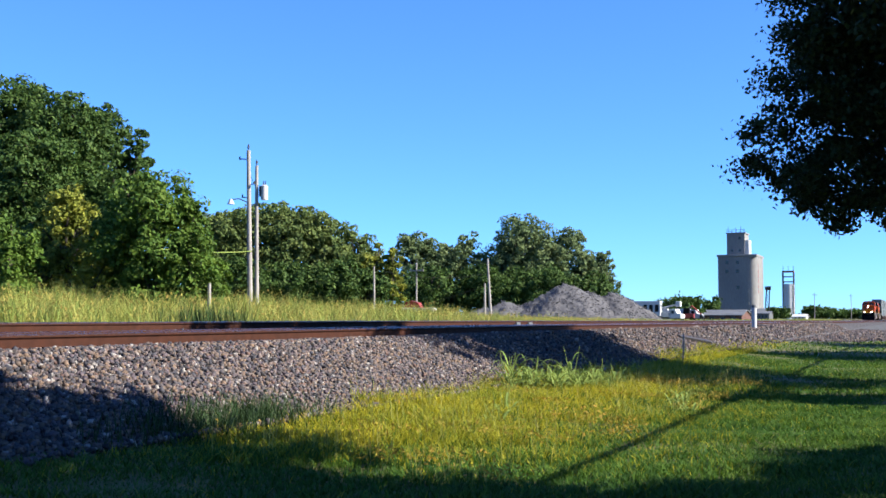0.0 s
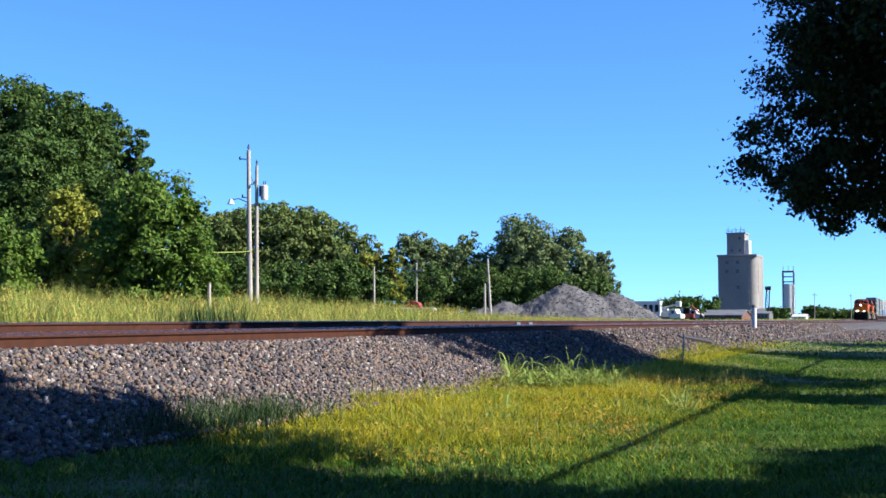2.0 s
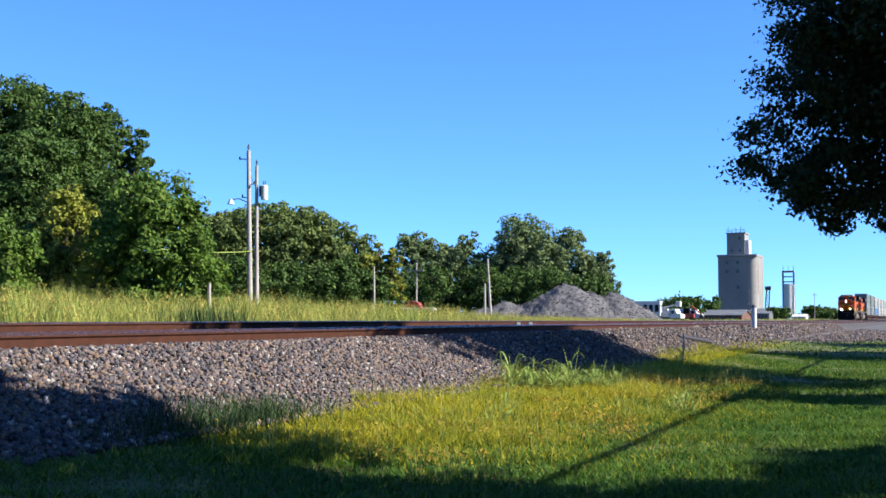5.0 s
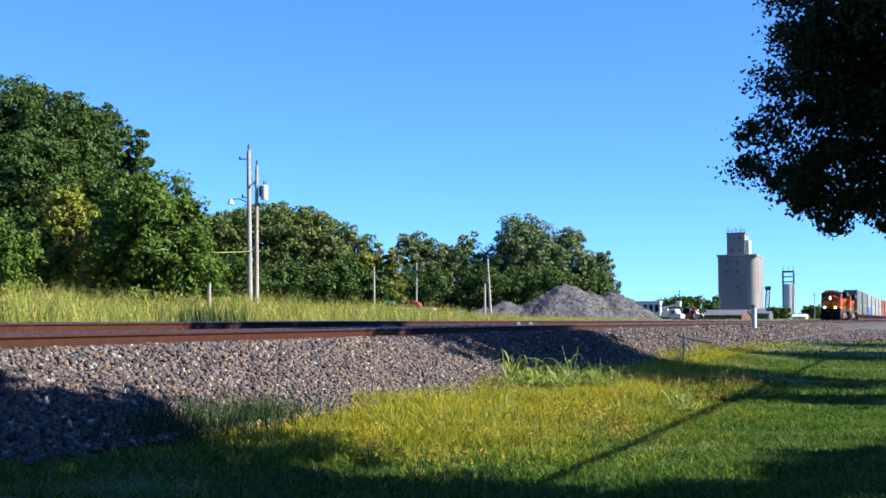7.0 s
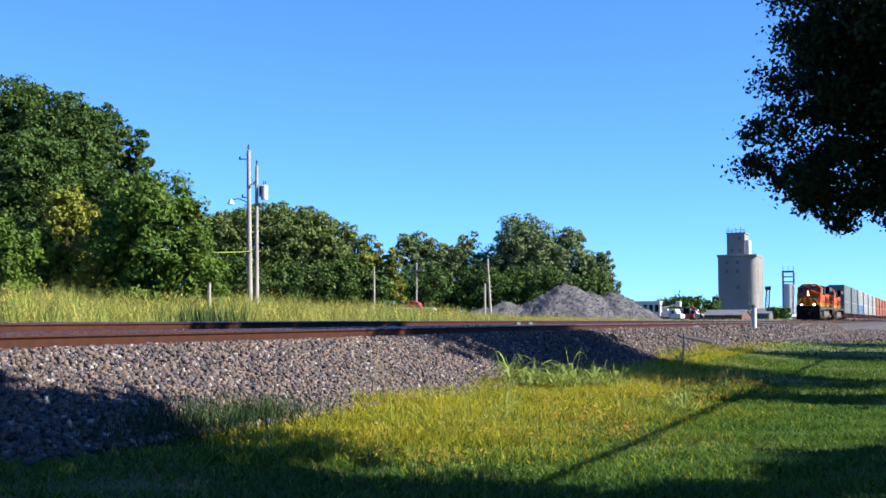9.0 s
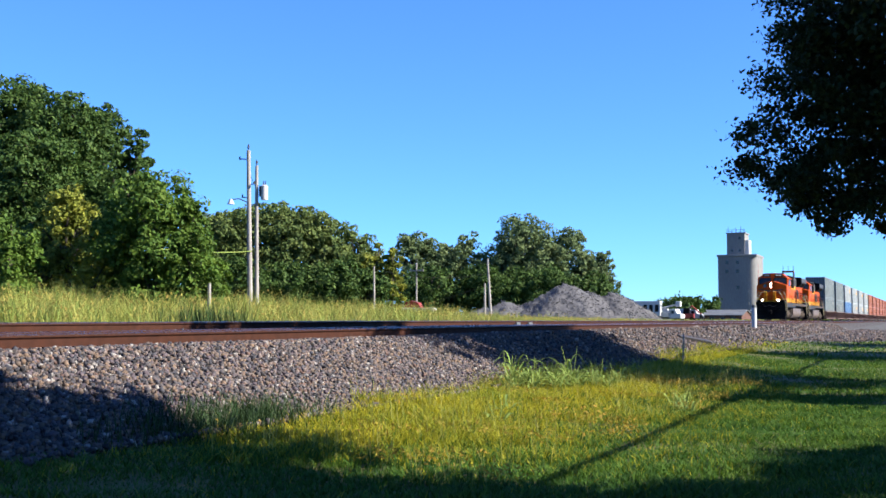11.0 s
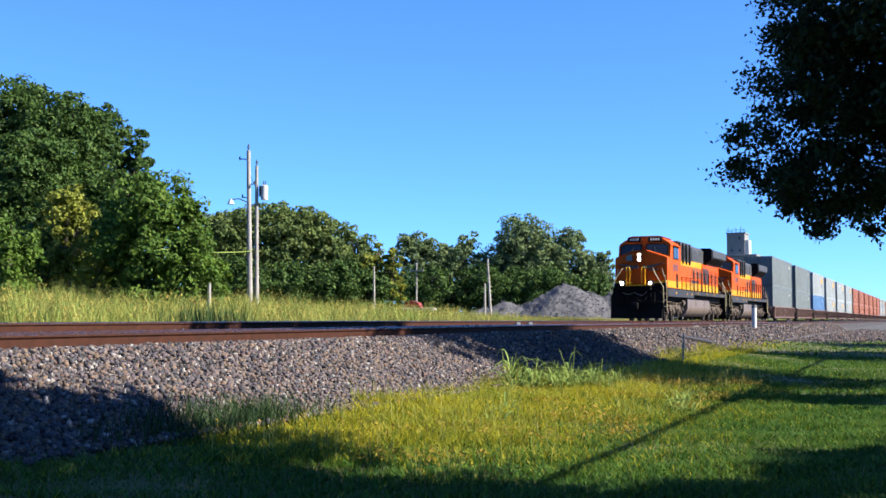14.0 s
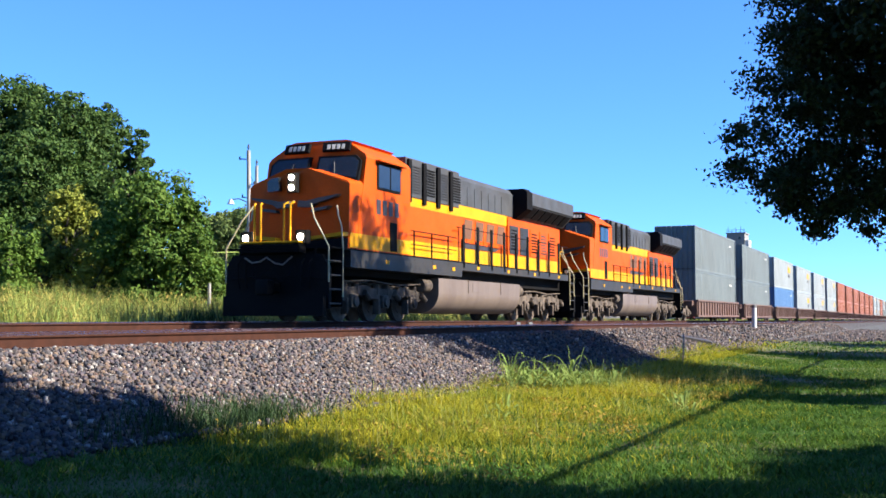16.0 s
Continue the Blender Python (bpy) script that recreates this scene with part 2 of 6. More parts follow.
M_HEAPSTONE = material("heap_stone", (0.085, 0.085, 0.092), 0.95, 0, (0.066, 0.065, 0.07), 3, 30, 0.3, island=0.18, spec=0.2)
M_RED = material("red_paint", (0.235, 0.0235, 0.0141), 0.5, 0, None, 1, 20, 0.03)
M_BRICKRED = material("brick_red_siding", (0.1, 0.042, 0.03), 0.8, 0, None, 0.5, 8, 0.1)
M_GREYROOF = material("grey_metal_roof", (0.115, 0.12, 0.124), 0.55, 0, None, 0.4, 8, 0.05, spec=0.2)
M_LAMP = glow("headlight_glow", (1, 0.9, 0.72), 60.0)

# ---- ground and track ----
NEAR_Y, FAR_Y = 10.72, 15.22          # centre lines
NEAR_TOP, FAR_TOP = 1.30, 1.41        # rail heads
FIELD = 0.72


def grade(x):
    """How far the line has fallen, one in five hundred from thirty metres on."""
    return 0.002 * np.clip(np.asarray(x) - 30.0, 0.0, 330.0)


def along_grade(bm):
    """Cuts a straight piece of the line where the grade begins and ends, and lowers it."""
    for x in (30.0, 360.0):
        bmesh.ops.bisect_plane(bm, geom=bm.verts[:] + bm.edges[:] + bm.faces[:], plane_co=(x, 0, 0), plane_no=(1, 0, 0))
    for v in bm.verts:
        v.co.z -= float(grade(v.co.x))
    return bm


def ground_z(x, y):
    """The height of the soil: lawn, the bank under the track, the field beyond."""
    pts = [(-4000, 0.0), (-3, 0.0), (4, 0.05), (6.9, 0.22), (7.6, 0.30), (9.0, 0.32), (17.0, 0.32), (18.4, 0.45), (19.5, 0.62), (30, FIELD), (4000, FIELD)]
    return np.interp(y, [p[0] for p in pts], [p[1] for p in pts])


def make_ground():
    xs = np.concatenate([[-4000, -1500, -500, -150, -60], np.arange(-25, 70, 1.0), np.arange(70, 300, 10.0), [300, 400, 600, 1000, 1800, 4000]])
    ys = np.concatenate([[-4000, -1500, -400, -100, -40], np.arange(-20, 32, 0.8), [34, 38, 44, 52, 65, 90, 130, 200, 350, 700, 1500, 4000]])
    gx, gy = np.meshgrid(xs, ys, indexing="ij")
    gz = ground_z(gx, gy) + 0.035 * np.sin(gx * 0.9 + np.sin(gy * 0.7) * 2) * np.sin(gy * 0.8 + 1.3 * np.sin(gx * 0.37)) * (np.abs(gy) < 60)
    nx, ny = gx.shape
    v = np.stack([gx.ravel(), gy.ravel(), gz.ravel()], 1)
    i, j = np.meshgrid(np.arange(nx - 1), np.arange(ny - 1), indexing="ij")
    a = (i * ny + j).ravel()
    ob = raw("ground", v, np.stack([a, a + ny, a + ny + 1, a + 1], 1), M_SOIL, smooth=True)
    return tagged(ob, "grassy soil sloping up to the railway bank", "ground", kind="structure")


make_ground()


def bank_profile():
    """Cross-section of the ballast bed, (y, z)."""
    return [(7.05, 0.18), (8.0, 0.55), (9.15, 1.07), (9.3, 1.10), (12.3, 1.10), (13.6, 1.20), (16.7, 1.21), (16.9, 1.18), (18.6, 0.5), (18.6, -0.2), (7.05, -0.2)]


def bank_z(y):
    p = bank_profile()[:9]
    return np.interp(y, [a[0] for a in p], [a[1] for a in p])


X0, X1 = -60.0, 900.0


def make_bank():
    bm = B()
    prism(bm, bank_profile(), X0, X1, "x")
    along_grade(bm)
    return tagged(part("track_bed", bm, M_BED, None), "grey-brown crushed stone bed under two tracks", "ballast", kind="structure")


bank = make_bank()


def apron_edge(x):
    """The near edge of the gravel that spreads from the bank farther along."""
    return 7.6 - np.clip(x - 60, 0, 40) * 0.31 + 0.25 * np.sin(x * 0.8)


def make_apron():
    xs = np.concatenate([np.arange(58, 110, 1.0), [115, 125, 140, 170, 220, 300, 450, 800]])
    k = np.linspace(0, 1, 14)
    gx = np.repeat(xs[:, None], len(k), 1)
    gy = apron_edge(gx) * (1 - k) + 8.2 * k
    gz = ground_z(gx, gy) + 0.06 - 0.12 * (k == 0)
    v = np.stack([gx.ravel(), gy.ravel(), gz.ravel()], 1)
    i, j = np.meshgrid(np.arange(len(xs) - 1), np.arange(len(k) - 1), indexing="ij")
    a = (i * len(k) + j).ravel()
    ob = raw("gravel_apron", v, np.stack([a, a + len(k), a + len(k) + 1, a + 1], 1), M_APRON, smooth=True)
    return tagged(ob, "grey gravel spread beside the railway bank", "gravel", kind="structure")


make_apron()


def rail_outline(yc, top):
    h = [(0.036, 0), (0.036, -0.035), (0.02, -0.048), (0.009, -0.06), (0.009, -0.15), (0.03, -0.165), (0.076, -0.178), (0.076, -0.19)]
    pts = [(yc + a, top + b) for a, b in h] + [(yc - a, top + b) for a, b in h[::-1]]
    return pts


def make_rail(yc, top):
    bm = B()
    prism(bm, rail_outline(yc, top), X0, X1, "x")
    along_grade(bm)
    r = thing("rail", "rust-brown steel rail with a polished head", "rail", "rails of the two tracks", "structure")
    part("rail_body", bm, M_RAIL, r)
    bm = B()
    prism(bm, [(yc - 0.0375, top - 0.013), (yc - 0.032, top - 0.001), (yc - 0.02, top + 0.004), (yc + 0.02, top + 0.004), (yc + 0.032, top - 0.001), (yc + 0.0375, top - 0.013)], X0, X1, "x")
    along_grade(bm)
    part("running_surface", bm, M_RAILHEAD, r, "polished running surface")
    return r


for yc, top in ((NEAR_Y, NEAR_TOP), (FAR_Y, FAR_TOP)):
    for s in (-0.753, 0.753):
        make_rail(yc + s, top)

# ---- train ----
# Where the leading end stands along the track, by time.
TRAIN = [(0.0, 310.0), (2.0, 277.6), (4.0, 246.6), (7.0, 194.0), (9.0, 158.2), (11.5, 110.8), (12.5, 92.3), (13.5, 73.0), (14.5, 53.1), (15.5, 34.25), (16.0, 24.7)]
MOVERS = []      # (thing, offset along the train, height over the rail)
WHEELS = []      # (wheelset, its place on the thing, radius)
M_BAR = material("dark_lettering_paint", (0.03, 0.022, 0.022), 0.5, 0, None, 2, 20, 0.0)
M_FADED = material("faded_lettering_paint", (0.095, 0.05, 0.034), 0.6, 0, (0.14, 0.065, 0.036), 2, 20, 0.0, spec=0.1)
M_PALE = material("pale_lettering_paint", (0.42, 0.4, 0.35), 0.5, 0, None, 2, 20, 0.0)
M_RAILING = material("white_yellow_handrail", (0.36, 0.3, 0.16), 0.5, 0, None, 2, 20, 0.0)


def wheelset(parent, x, y0, r):
    bm = B()
    for s in (-1, 1):
        tube(bm, (0, s * 0.69, 0), (0, s * 0.82, 0), r, r, 28)
        tube(bm, (0, s * 0.665, 0), (0, s * 0.69, 0), r + 0.028, r + 0.028, 28)
        tube(bm, (0, s * 0.82, 0), (0, s * 0.84, 0), r * 0.8, r * 0.45, 20)
        for k in range(6):
            a = k * math.pi / 3
            box(bm, -0.02, 0.02, -0.01, 0.01, 0.0, 0.1, 0, Matrix.Translation((math.cos(a) * r * 0.55, s * 0.84, math.sin(a) * r * 0.55)))
    tube(bm, (0, -1.02, 0), (0, 1.02, 0), 0.09, 0.09, 12)
    w = part("wheelset", bm, M_GRIME, parent, smooth=True)
    w.matrix_basis = pose(x, y0, r)
    WHEELS.append((w, x, r))
    return w


def loco_truck(parent, xc):
    bm = B()
    for s in (-1, 1):
        y0, y1 = s * 1.02, s * 1.2
        out = [(-2.55, 0.62), (-2.45, 0.86), (-1.1, 0.98), (-0.9, 0.9), (0.9, 0.9), (1.1, 0.98), (2.45, 0.86), (2.55, 0.62), (2.1, 0.5), (1.5, 0.72), (0.6, 0.62), (-0.6, 0.62), (-1.5, 0.72), (-2.1, 0.5)]
        prism(bm, [(xc + a, b) for a, b in out], y0, y1)
        for ax in (-1.85, 0.0, 1.85):
            box(bm, xc + ax - 0.2, xc + ax + 0.2, s * 1.2, s * 1.3, 0.36, 0.72, 0.03)
            tube(bm, (xc + ax, s * 1.28, 0.53), (xc + ax, s * 1.36, 0.53), 0.15, 0.13, 14)
            for q in (-0.32, 0.32):
                tube(bm, (xc + ax + q, s * 1.12, 0.72), (xc + ax + q, s * 1.12, 1.02), 0.1, 0.1, 10)
            box(bm, xc + ax - 0.34, xc + ax - 0.22, s * 1.05, s * 1.24, 0.2, 0.62, 0.02)
            tube(bm, (xc + ax + 0.62, s * 1.24, 0.78), (xc + ax + 0.9, s * 1.24, 0.62), 0.09, 0.09, 10)
        pipe(bm, [(xc - 2.4, s * 1.24, 1.05), (xc - 0.9, s * 1.26, 1.1), (xc + 0.8, s * 1.26, 1.02), (xc + 2.4, s * 1.24, 1.08)], 0.025)
    box(bm, xc - 2.4, xc + 2.4, -1.02, 1.02, 0.72, 1.0, 0.03)
    t = part("bogie", bm, M_GRIME, parent, "grimy six-wheel bogie frame", smooth=True)
    for ax in (-1.85, 0.0, 1.85):
        wheelset(t, xc + ax, 0, 0.533)
    return t


def bar_row(parent, name, x0, x1, y, z0, z1, n, mat, slant=0.0):
    """A row of plain bars on a side wall."""
    w = (x1 - x0) / n
    s = -1 if y < 0 else 1
    for i in range(n):
        bm = B()
        a = x0 + i * w
        prism(bm, [(a + 0.08 * w, z0), (a + 0.76 * w, z0), (a + 0.76 * w + slant, z1), (a + 0.08 * w + slant, z1)], y, y + s * 0.005)
        part(name, bm, mat, parent)


def locomotive(lead):
    lab = "orange, yellow and black diesel locomotive with lit headlights leading the train" if lead else "orange, yellow and black diesel locomotive coupled second in the train"
    g = thing("locomotive", lab, "locomotive", "locomotives of the train")
    # underframe
    bm = B()
    box(bm, 0.35, 21.3, -1.1, 1.1, 1.15, 1.7, 0.02)
    part("underframe", bm, M_BLACK, g)
    for s in (-1, 1):
        bm = B()
        prism(bm, [(1.35, 1.34), (8.9, 1.34), (8.92, 1.54), (20.4, 1.54), (20.4, 1.76), (1.35, 1.76)], s * 1.2, s * 1.53)
        part("side_sill", bm, M_SILL, g, "dark grey side sill")
    bm = B()
    box(bm, 0.3, 21.2, -1.53, 1.53, 1.762, 1.8)
    part("walkway", bm, M_BLACK, g)
    for s in (-1, 1):
        for x in (3.4, 6.6, 8.1, 10.2, 13.1, 16.0, 19.0):
            bm = B()
            box(bm, x, x + 0.22, s * 1.532, s * 1.54, 1.5 if x < 9 else 1.6, 1.6 if x < 9 else 1.7)
            part("reflector", bm, M_YELLOW, g)
    # pilot, plough, anticlimber, coupler at both ends
    for end, d in ((0.25, -1), (21.3, 1)):
        bm = B()
        prism(bm, [(-1.5, 0.32), (1.5, 0.32), (1.5, 1.3), (1.3, 1.62), (-1.3, 1.62), (-1.5, 1.3)], end, end + 0.14, "x")
        prism(bm, [(-1.45, 0.14), (1.45, 0.14), (1.45, 0.62), (-1.45, 0.62)], end + d * 0.2, end + d * 0.04, "x")
        part("pilot", bm, M_BLACK, g, "black pilot plate with plough")
        bm = B()
        comb = [(end, 1.64)]
        for k in range(5):
            comb += [(end + d * 0.34, 1.66 + k * 0.04), (end + d * 0.4, 1.665 + k * 0.04), (end + d * 0.4, 1.685 + k * 0.04), (end + d * 0.34, 1.69 + k * 0.04)]
        prism(bm, comb + [(end, 1.88)], -0.85, 0.85)
        part("anticlimber", bm, M_BLACK, g)
        bm = B()
        box(bm, end + d * 0.02, end + d * 0.41, -0.86, 0.86, 1.884, 1.93, 0.008)
        part("anticlimber_edge", bm, M_YELLOW, g, "yellow edge of the anticlimber")
        bm = B()
        pipe(bm, [(end + d * 0.28, -0.62, 1.56), (end + d * 0.36, -0.4, 1.36), (end + d * 0.38, -0.18, 1.4), (end + d * 0.4, 0.05, 1.54), (end + d * 0.38, 0.25, 1.44), (end + d * 0.36, 0.5, 1.42), (end + d * 0.28, 0.75, 1.54)], 0.022, 8)
        part("jumper_cable", bm, M_TANK, g, "tan drooping jumper cable", smooth=True)
        bm = B()
        box(bm, end, end + d * 0.5, -0.12, 0.12, 0.74, 0.98, 0.03)
        box(bm, end + d * 0.42, end + d * 0.74, -0.2, 0.17, 0.66, 1.04, 0.05)
        part("coupler", bm, M_BLACK, g, smooth=True)
        bm = B()
        for y in (-0.6, 0.55):
            pipe(bm, [(end + d * 0.1, y, 1.35), (end + d * 0.32, y * 0.92, 1.12), (end + d * 0.36, y * 0.6, 0.98), (end + d * 0.4, y * 0.25, 1.16), (end + d * 0.3, 0, 1.3)], 0.022)
        part("air_hose", bm, M_BLACK, g, smooth=True)
        bm = B()
        pipe(bm, [(end + d * 0.08, -1.4, 1.02), (end + d * 0.14, -0.5, 1.12), (end + d * 0.3, 0, 1.08), (end + d * 0.14, 0.5, 1.12), (end + d * 0.08, 1.4, 1.02)], 0.018)
        part("uncoupling_lever", bm, M_BLACK, g, smooth=True)
        for y in (-1.05, -0.82, 0.82, 1.05):
            bm = B()
            pipe(bm, [(end + d * 0.04, y, 1.5), (end + d * 0.16, y, 1.4), (end + d * 0.16, y * 0.98, 0.95), (end + d * 0.1, y * 0.96, 0.8)], 0.025)
            part("brake_hose", bm, M_BLACK, g, smooth=True)
        for s in (-1, 1):
            for k in range(4):
                bm = B()
                box(bm, end - d * 0.02, end - d * 0.62, s * 1.16, s * 1.52, 0.42 + k * 0.34, 0.46 + k * 0.34, 0.008)
                part("step", bm, M_SILL, g, "worn dark steel step")
            bm = B()
            box(bm, end - d * 0.65, end - d * 0.68, s * 1.12, s * 1.53, 0.36, 1.76)
            box(bm, end - d * 0.02, end - d * 0.66, s * 1.09, s * 1.12, 0.36, 1.76)
            part("stepwell", bm, M_BLACK, g)
            bm = B()
            pipe(bm, [(end - d * 0.0, s * 1.5, 0.95), (end + d * 0.0, s * 1.5, 1.8), (end - d * 0.05, s * 1.05, 2.5), (end - d * 0.25, s * 0.85, 2.86)], 0.022, 8)
            pipe(bm, [(end - d * 0.68, s * 1.53, 0.6), (end - d * 0.68, s * 1.53, 1.85), (end - d * 0.8, s * 1.42, 2.35), (end - d * 0.85, s * 1.3, 2.6), (end - d * 0.85, s * 1.26, 2.86)], 0.022, 8)
            part("grab_rail", bm, M_RAILING, g, "bent pale yellow grab rail", smooth=True)
            for y in (0.34, 0.52):
                bm = B()
                pipe(bm, [(end + d * 0.22, s * y, 1.84), (end + d * 0.22, s * y, 2.82), (end + d * 0.1, s * (y + 0.05), 2.88)], 0.03, 8)
                part("gate_post", bm, M_YELLOW, g, smooth=True)
    # nose
    bm = B()
    prof = [(-1.47, 1.8), (1.47, 1.8), (1.494, 2.0), (1.494, 3.42), (1.42, 3.5), (0.32, 3.84), (-0.32, 3.84), (-1.42, 3.5), (-1.494, 3.42), (-1.494, 2.0)]
    prism(bm, prof, 1.3, 2.35, "x")
    for v in bm.verts:
        if v.co.x > 2 and v.co.z > 3.3:
            v.co.z += 0.06
        if v.co.x < 2:
            v.co.x -= 0.22 * (1 - min(abs(v.co.y), 1.3) / 1.5) + 0.1 * (3.8 - v.co.z) / 2.0 - 0.1
    part("nose", bm, M_ORANGE, g, "orange short nose with a peaked top")
    for s in (-1, 1):
        bm = B()
        prism(bm, [(s * 0.5, 2.02), (s * 1.492, 2.1), (s * 1.492, 2.2), (s * 0.5, 2.1)], 1.0, 1.28, "x")
        part("nose_stripe", bm, M_YELLOW, g)
    bm = B()
    prism(bm, [(-1.48, 1.81), (1.48, 1.81), (1.48, 2.06), (0.5, 1.99), (-0.5, 1.99), (-1.48, 2.06)], 1.02, 1.29, "x")
    part("nose_skirt", bm, M_BLACK, g)
    for s in (-1, 1):
        bm = B()
        prism(bm, [(s * 0.12, 2.86), (s * 0.5, 2.84), (s * 0.62, 2.92), (s * 1.25, 3.08), (s * 1.3, 3.14), (s * 0.7, 3.06), (s * 0.4, 3.0), (s * 0.14, 3.02)], 1.05, 1.26, "x")
        prism(bm, [(s * 0.5, 2.72), (s * 0.95, 2.78), (s * 1.05, 2.86), (s * 0.55, 2.8)], 1.05, 1.265, "x")
        part("nose_emblem", bm, M_BAR, g, "dark swept emblem bars")
    bm = B()
    prism(bm, [(-0.09, 3.23), (0.17, 3.23), (0.17, 3.72), (-0.09, 3.72)], 1.02, 1.2, "x")
    part("headlight_housing", bm, M_BLACK, g)
    bm = B()
    prism(bm, [(0.42, 3.28), (0.78, 3.26), (0.78, 3.52), (0.68, 3.6), (0.46, 3.62)], 1.04, 1.2, "x")
    part("nose_door_window", bm, M_GLASS, g)
    lampmat = M_LAMP if lead else M_PALE
    for z in (3.345, 3.6):
        bm = B()
        tube(bm, (0.985, 0.04, z), (1.06, 0.04, z), 0.064, 0.073, 16)
        part("headlight", bm, lampmat, g)
    for s in (-1, 1):
        bm = B()
        box(bm, 0.06, 0.3, s * 0.8 - 0.17, s * 0.8 + 0.17, 1.86, 2.2, 0.04)
        part("ditch_light_housing", bm, M_BLACK, g)
        bm = B()
        tube(bm, (0.03, s * 0.8, 2.03), (0.07, s * 0.8, 2.03), 0.07, 0.08, 16)
        part("ditch_light", bm, lampmat, g)
    # cab
    bm = B()
    sec = [(-1.5, 1.8), (1.5, 1.8), (1.5, 4.18), (1.44, 4.28), (0.95, 4.6), (0.8, 4.64), (-0.8, 4.64), (-0.95, 4.6), (-1.44, 4.28), (-1.5, 4.18)]
    prism(bm, sec, 2.3, 5.05, "x")
    for v in bm.verts:
        if v.co.x < 3 and v.co.z > 3:
            v.co.x = 2.0 + (v.co.z - 3.5) * 0.42 - 0.12 * (1 - abs(v.co.y) / 1.5)
        elif v.co.x < 3:
            v.co.x = 1.7
    part("cab", bm, M_ORANGE, g, "orange wide crew cab")
    bm = B()
    prism(bm, [(-1.0, 4.66), (-0.75, 4.71), (0.75, 4.71), (1.0, 4.66), (0.9, 4.6), (-0.9, 4.6)], 2.5, 5.0, "x")
    part("cab_roof", bm, M_ORANGE, g)

    def front(y, z, out=0.0):
        return Vector((2.0 + (z - 3.5) * 0.42 - 0.12 * (1 - abs(y) / 1.5) - out, y, z))

    for s in (-1, 1):
        bm = B()
        for q, (a, o, th) in enumerate((((0.12, 1.38, 3.72, 4.16), 0.0, 0.03),)):
            c = [front(s * a[0], 3.82, th), front(s * a[1], 3.56, th), front(s * 1.38, 4.1, th), front(s * 1.2, 4.26, th), front(s * 0.12, 4.26, th)]
            vs = [bm.verts.new(p) for p in c]
            vb = [bm.verts.new(p + Vector((0.12, 0, 0))) for p in c]
            bm.faces.new(vs)
            for i in range(5):
                bm.faces.new((vs[i], vs[(i + 1) % 5], vb[(i + 1) % 5], vb[i]))
        bmesh.ops.recalc_face_normals(bm, faces=bm.faces[:])
        part("windshield_frame", bm, M_BLACK, g)
        bm = B()
        c = [front(s * 0.18, 3.86, 0.04), front(s * 1.32, 3.64, 0.04), front(s * 1.32, 4.08, 0.04), front(s * 1.17, 4.21, 0.04), front(s * 0.18, 4.21, 0.04)]
        vs = [bm.verts.new(p) for p in c]
        vb = [bm.verts.new(p + Vector((0.02, 0, 0))) for p in c]
        bm.faces.new(vs)
        bm.faces.new(vb[::-1])
        for i in range(5):
            bm.faces.new((vs[i], vs[(i + 1) % 5], vb[(i + 1) % 5], vb[i]))
        bmesh.ops.recalc_face_normals(bm, faces=bm.faces[:])
        part("windshield", bm, M_GLASS, g, "dark tinted windshield pane")
        bm = B()
        a, b2 = front(s * 0.7, 3.74, 0.06), front(s * 0.62, 4.08, 0.06)
        tube(bm, a, b2, 0.012, 0.012, 6)
        part("wiper", bm, M_SILL, g)
        nb = B()
        box(nb, -0.05, 0.05, -0.4, 0.4, -0.13, 0.13, 0.015, Matrix.Translation(front(s * 0.6, 4.5, 0.05)) @ pose(0, 0, 0, 0, 22, 5 * -s))
        board = part("number_board", nb, M_BLACK, g)
        for i in range(4):
            bm = B()
            box(bm, -0.012, 0.0, -0.26 + i * 0.14, -0.17 + i * 0.14, -0.07, 0.07, 0, Matrix.Translation(front(s * 0.6, 4.5, 0.105)) @ pose(0, 0, 0, 0, 22, 5 * -s))
            part("number_bar", bm, M_PALE, board, "pale bar on the board")
        # side windows and door
        for x0, x1 in ((2.95, 3.62), (3.7, 4.3)):
            bm = B()
            box(bm, x0 - 0.06, x1 + 0.06, s * 1.49, s * 1.53, 3.42, 4.12, 0.012)
            fr = part("side_window", bm, M_BLACK, g)
            bm = B()
            box(bm, x0, x1, s * 1.525, s * 1.54, 3.48, 4.06)
            part("pane", bm, M_GLASS, fr)
        bm = B()
        box(bm, 2.8, 4.5, s * 1.5, s * 1.66, 4.14, 4.18, 0.01)
        part("sunshade", bm, M_ORANGE, g)
        bm = B()
        box(bm, 3.7, 4.15, s * 1.5, s * 1.52, 1.85, 2.62, 0.01)
        part("battery_vent", bm, M_BLACK, g)
        bar_row(g, "number_bar", 2.85, 4.35, s * 1.503, 2.78, 3.16, 4, M_BAR)
        bm = B()
        box(bm, 1.35, 5.05, s * 1.498, s * 1.506, 1.83, 2.2)
        part("lower_stripe", bm, M_YELLOW, g)
        # auxiliary cab
        bm = B()
        box(bm, 5.05, 9.1, s * 0.6, s * 1.36, 1.8, 3.45, 0.02)
        part("equipment_cabinet", bm, M_ORANGE, g)
        bm = B()
        box(bm, 5.05, 9.1, s * 1.362, s * 1.37, 1.83, 2.24)
        part("lower_stripe", bm, M_YELLOW, g)
        bm = B()
        box(bm, 5.05, 9.1, s * 1.362, s * 1.368, 3.2, 3.44)
        part("upper_stripe", bm, M_YELLOW, g)
        bm = B()
        box(bm, 5.05, 9.1, s * 0.5, s * 1.36, 3.455, 4.56, 0.03)
